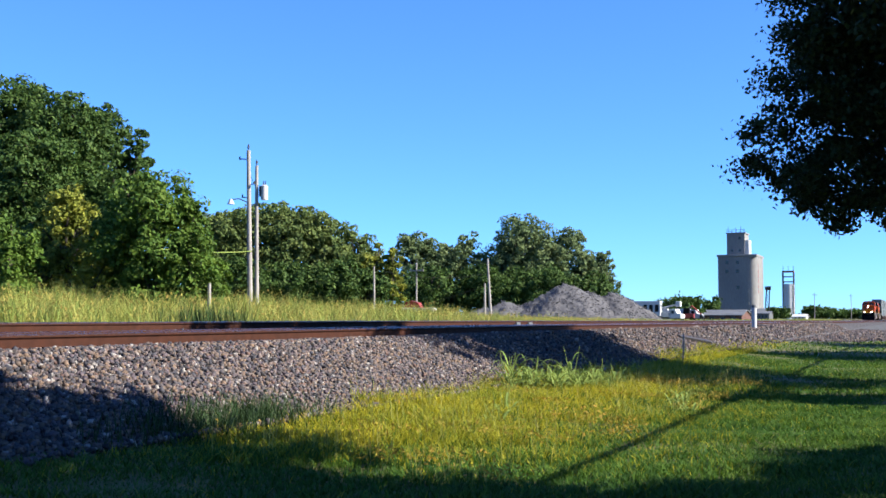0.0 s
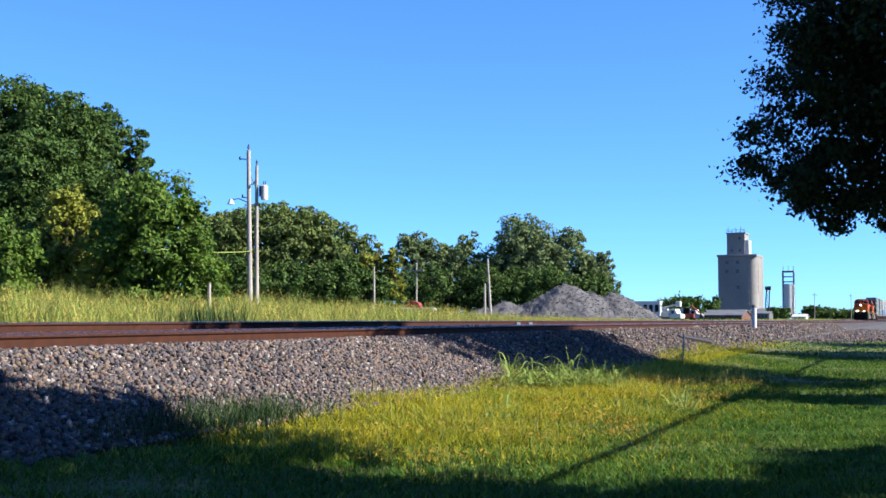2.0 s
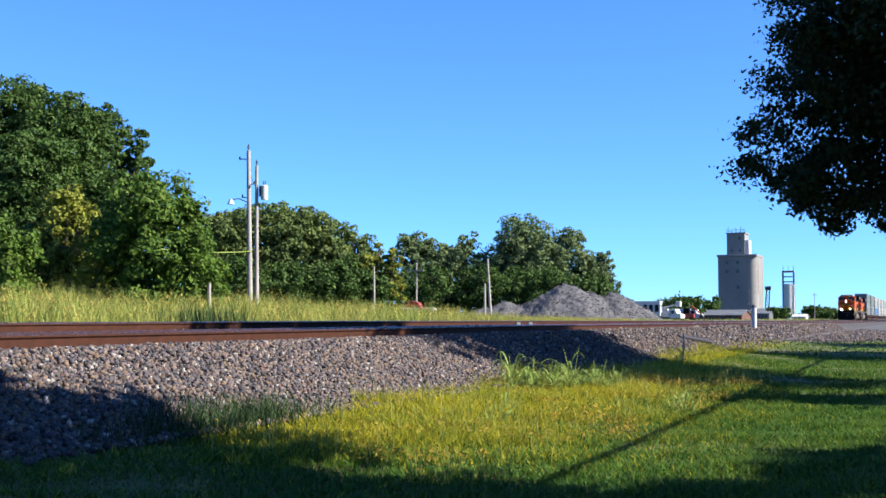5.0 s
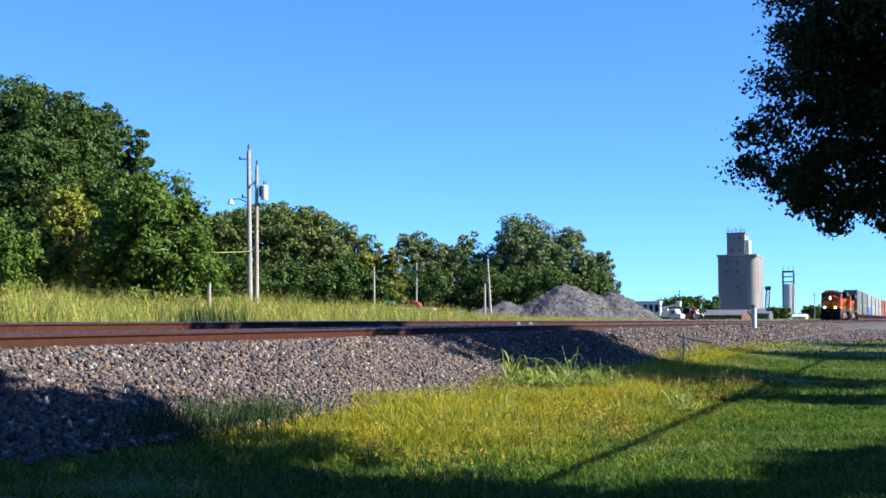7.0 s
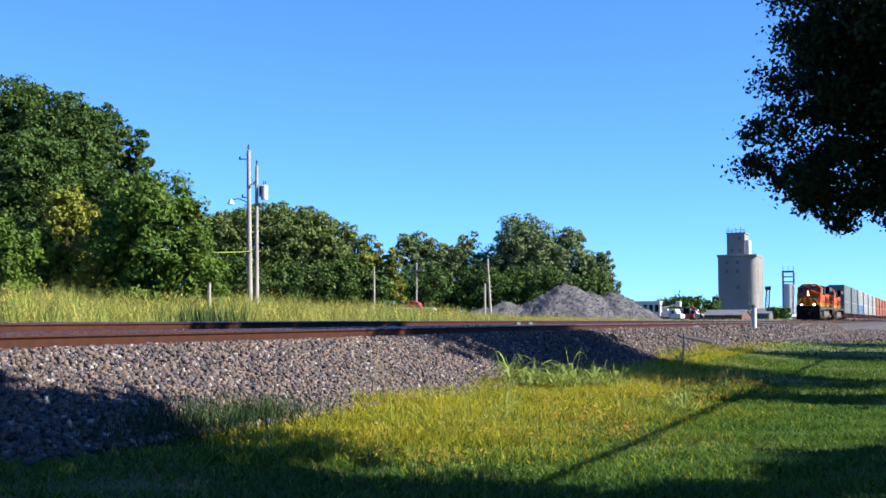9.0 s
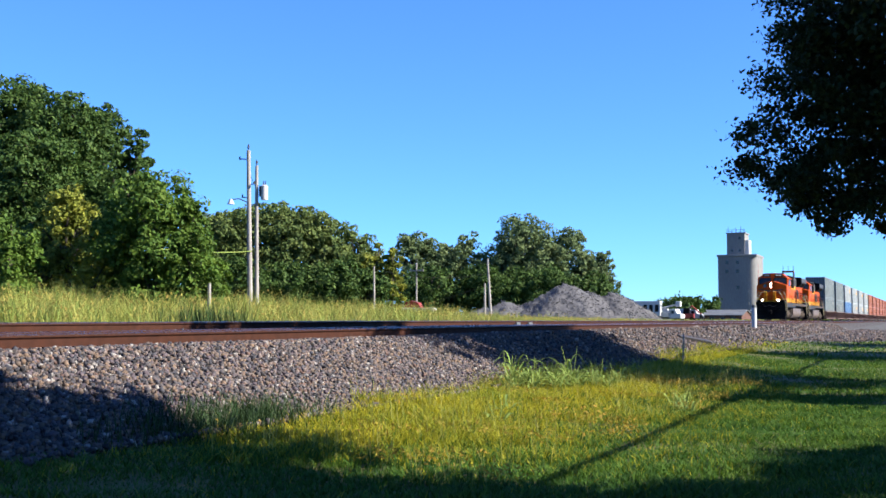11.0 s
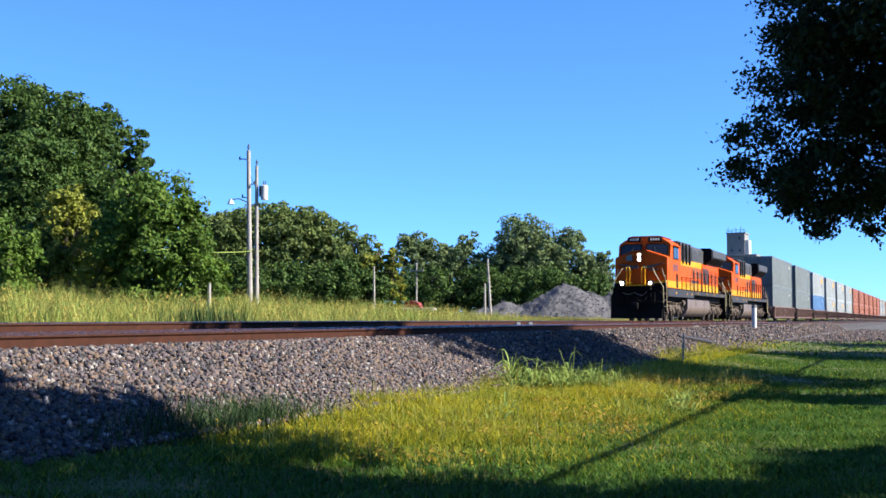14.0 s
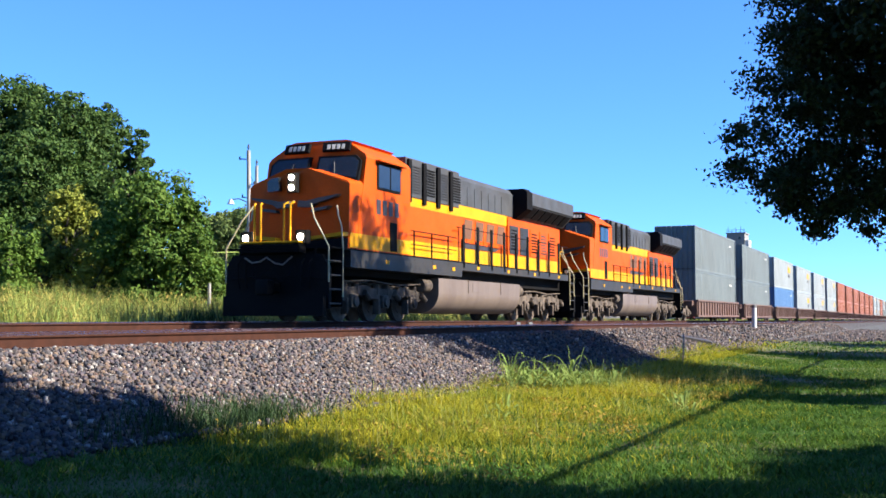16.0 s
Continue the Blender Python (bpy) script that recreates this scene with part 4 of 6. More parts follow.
heap("large grey heap of crushed gravel in the yard", [(125.0, 38.2, 4.9, 0.62), (126.5, 36.0, 3.9, 0.5), (127.5, 33.4, 3.9, 0.6), (124.0, 41.2, 3.1, 0.5)], 112, 142, 22, 54, 130, 3, 6500)
heap("low grey heap of crushed gravel beside the pole", [(122.0, 44.3, 2.8, 0.5), (121.0, 46.3, 2.1, 0.45)], 112, 132, 38, 54, 70, 4, 1500)


def wheel_mesh():
    bm = B()
    tube(bm, (0, -0.14, 0), (0, 0.14, 0), 0.46, 0.46, 18)
    me = bpy.data.meshes.new("wheel")
    bm.to_mesh(me)
    bm.free()
    me.materials.append(M_BLACK)
    return me


WHEEL = wheel_mesh()


def wheels(parent, xs, half, r=0.46):
    for x in xs:
        for s in (-1, 1):
            share("wheel", WHEEL, parent, pose(x, s * half, r))


def trailer():
    g = thing("box_trailer", "white box trailer parked behind the gravel heap", "trailer", m=pose(219.0, 48.0, FIELD, 0, 0, 93))
    bm = B()
    box(bm, 0, 9.0, -1.3, 1.3, 1.1, 4.0, 0.05)
    part("body", bm, M_WHITE, g)
    for y0 in (-1.1, 0.2):
        bm = B()
        box(bm, -0.04, 0.02, y0, y0 + 0.55, 2.2, 3.4, 0.01)
        part("window", bm, M_GLASS, g)
    for k in range(3):
        bm = B()
        box(bm, 0.3 + k * 1.1, 1.0 + k * 1.1, 1.28, 1.33, 1.9, 3.3, 0.01)
        part("side_window", bm, M_GLASS, g)
    bm = B()
    box(bm, 0.3, 8.7, -1.0, 1.0, 0.8, 1.1)
    part("chassis", bm, M_SILL, g)
    wheels(g, (6.6, 7.6), 1.15)
    return g


trailer()


def bucket_truck(x, y, label, boom, rz):
    g = thing("bucket_truck", label, "truck", "trucks in the yard", m=pose(x, y, FIELD, 0, 0, rz))
    bm = B()
    prism(bm, [(0, 0.7), (2.2, 0.7), (2.2, 2.4), (1.1, 2.45), (0.75, 1.6), (0, 1.45)], -1.1, 1.1)
    part("cab", bm, M_WHITE, g)
    bm = B()
    prism(bm, [(0.82, 1.62), (1.12, 2.32), (1.1, 2.33), (0.8, 1.64)], -0.95, 0.95)
    part("windshield", bm, M_GLASS, g)
    bm = B()
    box(bm, 1.3, 2.0, -1.12, 1.12, 1.55, 2.2)
    part("side_window", bm, M_GLASS, g)
    bm = B()
    box(bm, 2.35, 6.6, -1.15, 1.15, 0.9, 1.9, 0.05)
    part("body", bm, M_WHITE, g)
    bm = B()
    box(bm, 0.2, 6.5, -0.6, 0.6, 0.6, 0.9)
    part("chassis", bm, M_SILL, g)
    bm = B()
    if boom:
        tube(bm, (4.6, 0, 1.9), (4.6, 0, 2.5), 0.3, 0.25, 12)
        tube(bm, (4.6, 0, 2.5), (1.2, 0.2, 3.3), 0.2, 0.16, 10)
        box(bm, 0.3, 1.2, -0.3, 0.6, 2.9, 3.9, 0.06)
    else:
        box(bm, 2.5, 6.4, -1.0, 1.0, 1.9, 2.6, 0.08)
    part("boom" if boom else "cover", bm, M_WHITE, g)
    wheels(g, (1.2, 5.4), 0.95)
    return g


bucket_truck(219.5, 44.0, "white bucket truck parked in the yard", True, 80)
bucket_truck(226.0, 45.6, "white utility truck parked in the yard", False, 95)
bucket_truck(232.0, 42.6, "white service truck parked behind the red loader", False, 85)


def loader():
    g = thing("front_loader", "red and black loader with a raised arm", "loader", m=pose(229.0, 43.6, FIELD, 0, 0, 92))
    bm = B()
    box(bm, 0, 2.6, -0.7, 0.7, 0.7, 1.6, 0.06)
    part("body", bm, M_RED, g)
    bm = B()
    box(bm, 0.9, 2.1, -0.65, 0.65, 1.6, 2.7, 0.05)
    part("cab", bm, M_BLACK, g)
    bm = B()
    tube(bm, (1.9, -0.6, 1.3), (0.6, -0.6, 3.2), 0.16, 0.13, 8)
    tube(bm, (0.6, -0.6, 3.2), (-1.2, -0.6, 1.5), 0.15, 0.12, 8)
    part("arm", bm, M_RED, g)
    bm = B()
    prism(bm, [(-1.2, 1.6), (-1.9, 0.9), (-1.6, 0.5), (-1.0, 0.6)], -1.0, 0.4)
    part("bucket", bm, M_SILL, g)
    wheels(g, (0.4, 2.2), 0.8)
    return g


loader()


def flat_trailer():
    g = thing("flat_trailer", "small white flat trailer carrying a red cover", "trailer", m=pose(81.9, 36.3, FIELD, 0, 0, 100))
    bm = B()
    box(bm, -0.6, 1.9, -0.8, 0.8, 1.42, 1.56, 0.02)
    part("deck", bm, M_WHITE, g)
    bm = B()
    box(bm, -0.6, 1.9, -0.75, 0.75, 0.75, 1.42, 0.02)
    part("frame", bm, M_POLE, g)
    bm = B()
    prism(bm, [(0.45, 1.56), (1.75, 1.56), (1.6, 2.0), (1.2, 2.12), (0.6, 1.95)], -0.5, 0.5)
    part("cover", bm, M_RED, g, "faded red cover")
    wheels(g, (0.6,), 0.85)
    return g


flat_trailer()


def shed(label, x0, x1, y0, y1, h, rise, wall, roof):
    """A low building whose ridge runs across the view."""
    g = thing("shed", label, "building", "buildings beyond the yard", m=pose(x0, y0, 0.6))
    W, D = y1 - y0, x1 - x0
    bm = B()
    prism(bm, [(0, 0), (D, 0), (D, h), (D / 2, h + rise), (0, h)], 0, W)
    part("wall", bm, wall, g)
    bm = B()
    prism(bm, [(-0.5, h - 0.12), (D / 2, h + rise), (D + 0.5, h - 0.12), (D + 0.5, h + 0.03), (D / 2, h + rise + 0.16), (-0.5, h + 0.03)], -0.4, W + 0.4)
    part("roof", bm, roof, g)
    for k in range(3):
        bm = B()
        box(bm, -0.05, 0.05, W * (0.15 + 0.27 * k), W * (0.15 + 0.27 * k) + W * 0.14, h * 0.25, h * 0.75)
        part("window", bm, M_GLASS, g)
    return g


shed("long low red shed with a pale metal roof", 303, 319, 45.5, 55.5, 1.6, 1.3, M_BRICKRED, M_GREYROOF)
shed("small grey shed below the grain elevator", 470, 482, 60, 65, 2.6, 0.8, M_GREYROOF, M_GREYROOF)
shed("white low building with a pale roof", 515, 527, 50.5, 56, 1.4, 1.0, M_WHITE, M_WHITE)
shed("grey equipment shed beside the grain elevator", 560, 570, 74, 80, 4.0, 1.2, M_GREYROOF, M_GREYROOF)


# ---- grain elevator and tower ----
def elevator():
    g = thing("grain_elevator", "tall weathered concrete grain elevator with a headhouse", "grain elevator", m=pose(606.0, 83.0, 0.0))
    bm = B()
    box(bm, 0, 26, 4.2, 19.8, 0, 33.2)
    part("bin_block", bm, M_CONCRETE, g)
    for k in range(4):
        bm = B()
        tube(bm, (4.2 + k * 6.3, 4.0, 0), (4.2 + k * 6.3, 4.0, 33.2), 4.0, 4.0, 32)
        part("silo", bm, M_CONCRETE, g, smooth=True)
    bm = B()
    box(bm, -0.5, 27, 0.0, 20.3, 33.2, 34.3, 0.1)
    part("roof_slab", bm, M_CONCRETE, g)
    bm = B()
    box(bm, 3, 17, 6.4, 15.6, 34.3, 45.4, 0.1)
    part("headhouse", bm, M_CONCRETE, g)
    bm = B()
    box(bm, 4, 12, 4.4, 6.4, 34.3, 42.0, 0.1)
    part("lift_tower", bm, M_WHITE, g)
    bm = B()
    box(bm, 2.6, 17.4, 6.0, 16.0, 45.4, 45.9)
    part("headhouse_roof", bm, M_CONCRETE, g)
    for k in range(9):
        bm = B()
        y = 6.4 + k * 1.15
        tube(bm, (4 + (k * 5) % 9, y, 45.8), (4 + (k * 5) % 9, y, 47.2 + (k * 7) % 3), 0.12, 0.08, 6)
        part("antenna", bm, M_SILL, g)
    bm = B()
    for z in (46.6, 47.4):
        for y0, y1 in ((6.2, 9.8), (11.2, 15.8)):
            tube(bm, (3, y0, z), (3, y1, z), 0.08, 0.08, 6)
    part("roof_railing", bm, M_SILL, g)
    for y, z in ((15.2, 30.2), (9.8, 30.2), (15.2, 25.6), (9.8, 25.6), (9.8, 17.2)):
        bm = B()
        box(bm, -0.12, 0.1, y - 0.75, y + 0.75, z - 0.9, z + 0.9)
        w = part("window", bm, M_GLASS, g)
    for y, z in ((9.0, 36.5), (9.0, 43.0), (13.0, 36.5)):
        bm = B()
        box(bm, 2.88, 3.05, y - 0.6, y + 0.6, z - 0.7, z + 0.7)
        part("window", bm, M_GLASS, g)
    bm = B()
    for k in range(6):
        box(bm, 3.6, 4.8, -0.12, 0.0, 14 + k * 2.7, 15.8 + k * 2.7)
    part("sign_bars", bm, M_RED, g, "faded red sign bars")
    return g


elevator()


def leg_tower():
    g = thing("silo_tower", "slender white silo with an open steel frame above", "silo", m=pose(828.0, 92.3, 0.0))
    bm = B()
    tube(bm, (0, 0, 0), (0, 0, 25.0), 3.9, 3.9, 28)
    part("silo", bm, M_WHITE, g, smooth=True)
    for sx in (-1, 1):
        for sy in (-1, 1):
            bm = B()
            tube(bm, (sx * 2.6, sy * 3.6, 0), (sx * 2.6, sy * 3.6, 34.0), 0.35, 0.3, 6)
            part("post", bm, M_SILL, g)
    for z in (26.5, 30.0, 33.8):
        bm = B()
        for a, b in (((-2.6, -3.6), (2.6, -3.6)), ((2.6, -3.6), (2.6, 3.6)), ((2.6, 3.6), (-2.6, 3.6)), ((-2.6, 3.6), (-2.6, -3.6))):
            tube(bm, (*a, z), (*b, z), 0.3, 0.3, 6)
        part("brace", bm, M_SILL, g)
    bm = B()
    box(bm, -2.8, 2.8, -3.9, 3.9, 33.0, 34.0)
    part("platform", bm, M_RED, g)
    bm = B()
    for y in (-3.4, 0, 3.4):
        tube(bm, (0, y, 34), (0, y, 37.5), 0.2, 0.12, 6)
    part("mast", bm, M_SILL, g)
    return g


leg_tower()


def lattice():
    g = thing("conveyor_leg", "grey steel conveyor leg beside the grain elevator", "conveyor", m=pose(640.0, 82.0, 0.0))
    bm = B()
    for s in (-1, 1):
        tube(bm, (0, s * 1.0 + 1, 0), (0, s * 0.8, 17), 0.35, 0.3, 6)
    for k in range(8):
        tube(bm, (0, -0.9 + 0.9 - k * 0.0, 1 + k * 2), (0, 0.9, 3 + k * 2), 0.15, 0.15, 5)
    box(bm, -0.8, 0.8, -1.5, 1.5, 16.5, 18.5, 0.1)
    part("frame", bm, M_SILL, g)
    return g


lattice()


# ---- beside the track ----
def marker_post():
    g = thing("marker_post", "white round marker post standing on the ballast shoulder", "marker post", m=pose(64.3, 9.0, 0.85))
    bm = B()
    tube(bm, (0, 0, -0.2), (0, 0, 1.2), 0.135, 0.135, 18)
    part("shaft", bm, M_WHITE, g, smooth=True)
    bm = B()
    tube(bm, (0, 0, 1.2), (0, 0, 1.36), 0.15, 0.12, 18)
    part("cap", bm, M_GREYROOF, g, smooth=True)
    return g


marker_post()


def stake():
    bm = B()
    box(bm, -0.022, 0.022, -0.022, 0.022, -0.2, 0.9, 0.006, pose(32.4, 6.5, 0.15, 2, 3, 20))
    tagged(part("stake", bm, M_POLE, None), "weathered wooden stake at the foot of the bank", "stake")
    bm = B()
    box(bm, -1.2, 1.2, -0.1, 0.1, -0.1, 0.08, 0.02, pose(43.0, 8.2, 0.68, 26, 6, -18))
    tagged(part("old_tie", bm, M_SILL, None), "discarded dark timber tie lying on the ballast", "timber")


stake()


def plate_pair():
    for x in (40.6, 42.0):
        bm = B()
        box(bm, x, x + 0.42, FAR_Y - 0.9, FAR_Y - 0.83, FAR_TOP - 0.19, FAR_TOP - 0.08, 0.02)
        tagged(part("joint_bar", bm, M_GREYROOF, None), "bright metal plate beside the rail", "rail fitting", "bright plates beside the rail")


plate_pair()

# ---- trees ----
WAVERS = []      # boughs that sway
def leaf_cloud(rng, crowns, n, size, spread, clumps):
    """Many small leaves in clumps through a set of ellipsoids."""
    vol = np.array([c[3] * c[4] * c[5] for c in crowns])
    pick = rng.choice(len(crowns), clumps, p=vol / vol.sum())
    d = rng.normal(size=(clumps, 3))
    d /= np.linalg.norm(d, axis=1)[:, None]
    r = rng.uniform(0.25, 1.0, clumps) ** 0.55
    cr = np.array(crowns)[pick]
    cc = cr[:, :3] + d * r[:, None] * cr[:, 3:6]
    which = rng.integers(0, clumps, n)
    sc = spread * rng.uniform(0.5, 1.3, clumps)
    off = rng.normal(size=(n, 3)) * sc[which][:, None] * np.array([1, 1, 0.7])
    c = cc[which] + off
    out = d[which] * 0.8 + rng.normal(size=(n, 3)) + np.array([0, 0, 0.5])
    out /= np.linalg.norm(out, axis=1)[:, None]
    t = np.cross(out, rng.normal(size=(n, 3)))
    t /= np.linalg.norm(t, axis=1)[:, None]
    b = np.cross(out, t)
    s = size * rng.uniform(0.6, 1.35, n)[:, None]
    tip = -out * 0.25 * s
    v = np.stack([c - t * s * 0.5, c + b * s * 0.3 + tip * 0.3, c + t * s * 0.5 + tip, c - b * s * 0.3 + tip * 0.3], 1).reshape(-1, 3)
    return v, np.arange(4 * n).reshape(-1, 4), cc


def tree(label, base, crowns, n, leaf, mat, trunk=0.2, spread=0.5, clumps=120, seed=1, category="tree", name="tree", group="trees beyond the tracks", lean=(0, 0), boughs=()):
    rng = np.random.default_rng(seed)
    t = thing(name, label, category, group, m=pose(*base))
    v, f, cc = leaf_cloud(rng, crowns, n, leaf, spread, clumps)
    raw("crown", v, f, mat, t)
    bm = B()
    top = max(c[2] for c in crowns)
    mid = Vector((lean[0] * 0.5, lean[1] * 0.5, top * 0.45))
    end = Vector((lean[0], lean[1], top))
    tube(bm, (0, 0, -0.2), mid, trunk, trunk * 0.75, 10)
    tube(bm, mid, end, trunk * 0.75, trunk * 0.25, 8)
    for k in rng.choice(len(cc), min(26, len(cc)), replace=False):
        a = mid.lerp(end, float(rng.uniform(-0.2, 0.8)))
        e = Vector(cc[k])
        m2 = a.lerp(e, 0.5) + Vector((0, 0, float(rng.uniform(0.0, 0.4))))
        tube(bm, a, m2, trunk * 0.35, trunk * 0.2, 6)
        tube(bm, m2, e, trunk * 0.2, trunk * 0.06, 5)
    part("trunk", bm, M_BARK, t, smooth=True)
    for k, (lobes, count) in enumerate(boughs):
        v, f, cc = leaf_cloud(rng, lobes, count, leaf * 0.75, spread * 0.8, count // 170)
        WAVERS.append((raw("bough", v, f, mat, t), k))
    return t


SHADE = "shade trees on the lawn"
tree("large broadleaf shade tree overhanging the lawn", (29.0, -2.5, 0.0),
     # several lobes lie out of view, added to throw shadows on track and lawn
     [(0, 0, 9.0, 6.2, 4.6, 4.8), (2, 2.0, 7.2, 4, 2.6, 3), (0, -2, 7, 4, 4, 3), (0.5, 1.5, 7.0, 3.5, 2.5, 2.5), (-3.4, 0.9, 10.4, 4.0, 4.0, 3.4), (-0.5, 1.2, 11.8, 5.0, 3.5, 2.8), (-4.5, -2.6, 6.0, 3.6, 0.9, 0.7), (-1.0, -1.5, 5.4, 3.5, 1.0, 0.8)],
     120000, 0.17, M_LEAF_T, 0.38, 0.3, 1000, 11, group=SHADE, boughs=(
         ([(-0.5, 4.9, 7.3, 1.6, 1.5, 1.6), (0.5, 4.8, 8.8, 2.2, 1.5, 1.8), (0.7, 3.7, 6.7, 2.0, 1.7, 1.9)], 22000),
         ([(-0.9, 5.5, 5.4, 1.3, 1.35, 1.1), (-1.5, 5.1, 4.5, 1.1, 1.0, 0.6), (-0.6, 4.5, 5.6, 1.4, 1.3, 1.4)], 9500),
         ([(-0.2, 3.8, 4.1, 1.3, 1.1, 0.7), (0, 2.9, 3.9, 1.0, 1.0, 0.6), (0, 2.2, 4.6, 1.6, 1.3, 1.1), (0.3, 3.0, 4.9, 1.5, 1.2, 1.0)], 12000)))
# out of view; lobes laid out from the shadow wanted on the near ground
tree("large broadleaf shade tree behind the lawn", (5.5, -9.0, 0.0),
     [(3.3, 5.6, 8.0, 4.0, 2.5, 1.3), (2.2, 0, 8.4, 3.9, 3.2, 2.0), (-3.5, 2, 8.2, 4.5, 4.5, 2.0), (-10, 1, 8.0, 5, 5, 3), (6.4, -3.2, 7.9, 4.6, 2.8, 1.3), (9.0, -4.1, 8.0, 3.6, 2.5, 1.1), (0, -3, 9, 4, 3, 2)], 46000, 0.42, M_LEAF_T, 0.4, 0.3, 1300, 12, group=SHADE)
# unseen tree, added only to cast one shadow band across the lawn
tree("unseen low broadleaf tree added to shade a band of lawn", (24.5, -11.0, 0.0),
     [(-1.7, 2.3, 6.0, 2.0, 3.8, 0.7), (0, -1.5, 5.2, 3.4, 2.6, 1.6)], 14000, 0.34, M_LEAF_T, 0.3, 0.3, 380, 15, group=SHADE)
# two more unseen trees, added for the shadow bands farther off
tree("unseen broadleaf tree added for shade farther along the lawn", (47.0, -10.5, 0.0),
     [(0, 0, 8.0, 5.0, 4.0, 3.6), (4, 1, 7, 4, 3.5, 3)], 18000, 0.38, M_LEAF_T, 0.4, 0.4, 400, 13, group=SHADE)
tree("unseen broadleaf tree added for shade farther along the lawn", (66.0, -11.5, 0.0),
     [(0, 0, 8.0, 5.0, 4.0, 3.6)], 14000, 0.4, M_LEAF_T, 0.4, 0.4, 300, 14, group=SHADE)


def lobed_crown(rng, h, r, low):
    """Ellipsoids of a lobed crown between low * h and h: one core and many bulges."""
    z0 = h * low
    zc, rz = (h + z0) / 2, (h - z0) / 2
    n = 22 if rz < 2 * r else 34
    lobes = [(0, 0, zc, r * 0.7, r * 0.7, rz * 0.8)]
    for k in range(n):
        u = 1 - 2 * (k + 0.5) / n
        a = k * 2.39996 + rng.uniform(-0.4, 0.4)
        w = math.sqrt(1 - u * u)
        q = r * rng.uniform(0.34, 0.52)
        lobes.append((math.cos(a) * w * (r - q * 0.8), math.sin(a) * w * (r - q * 0.8), zc + u * (rz - q * 0.7), q, q, q * 0.85))
    return lobes


def lobed_leaves(rng, lobes, n, size):
    """Leaves over the outside of small domes that cover each bulge, thicker on top."""
    lb = np.array(lobes)
    area = (lb[:, 3] * lb[:, 5]) ** 0.9
    area[0] *= 0.7
    m = max(60, n // 42)
    pick = rng.choice(len(lb), m, p=area / area.sum())
    d = rng.normal(size=(m, 3)) + np.array([0, 0, 0.35])
    d /= np.linalg.norm(d, axis=1)[:, None]
    cc = lb[pick, :3] + d * lb[pick, 3:6] * rng.uniform(0.72, 1.02, m)[:, None]
    rad = np.minimum(lb[pick, 3] * 0.6, size * 3.0) * rng.uniform(0.6, 1.3, m)
    which = rng.integers(0, m, n)
    o = rng.normal(size=(n, 3)) + d[which] * 0.7 + np.array([0, 0, 0.25])
    o /= np.linalg.norm(o, axis=1)[:, None]
    c = cc[which] + o * (rad[which] * rng.uniform(0.45, 1.1, n) ** 0.7)[:, None] * np.array([1, 1, 0.75])
    out = o + 0.55 * rng.normal(size=(n, 3)) + np.array([0, 0, 0.35])
    out /= np.linalg.norm(out, axis=1)[:, None]
    t = np.cross(out, rng.normal(size=(n, 3)))
    t /= np.linalg.norm(t, axis=1)[:, None]
    b = np.cross(out, t)
    s = size * rng.uniform(0.6, 1.35, n)[:, None]
    tip = -out * 0.3 * s
    v = np.stack([c - t * s * 0.5, c + b * s * 0.32 + tip * 0.3, c + t * s * 0.5 + tip, c - b * s * 0.32 + tip * 0.3], 1).reshape(-1, 3)
    return v, np.arange(4 * n).reshape(-1, 4), cc


def grove_tree(label, x, y, h, r, low, mat, category, seed):
    rng = np.random.default_rng(seed)
    far = math.hypot(x, y)
    leaf = 0.085 + far * 0.0019
    n = int(min(30000, 7.0 * h * r * 2 / (leaf * leaf * 0.32)))
    r = r * 1.12
    t = thing("tree" if category == "tree" else "shrub", label, category, "trees beyond the tracks", m=pose(x, y, FIELD))
    v, f, cc = lobed_leaves(rng, lobed_crown(rng, h, r, low), n, leaf)
    raw("crown", v, f, mat, t)
    bm = B()
    w = 0.06 + 0.02 * h
    bend = [Vector((rng.uniform(-0.1, 0.1) * r * k, rng.uniform(-0.1, 0.1) * r * k, h * 0.9 * k / 4 - (0.3 if k == 0 else 0))) for k in range(5)]
    pipe(bm, bend, [w * (1 - 0.2 * k) for k in range(5)], 8)
    for k in rng.choice(len(cc), 22, replace=False):
        e = Vector(cc[k])
        a = bend[1].lerp(bend[3], min(1.0, max(0.0, (e.z / h - 0.3) * 1.2)))
        pipe(bm, [a, a.lerp(e, 0.5) + Vector((0, 0, 0.06 * h * rng.uniform(0, 1))), e], [w * 0.4, w * 0.25, w * 0.08], 5)
    part("trunk", bm, M_BARK, t, smooth=True)
    return t


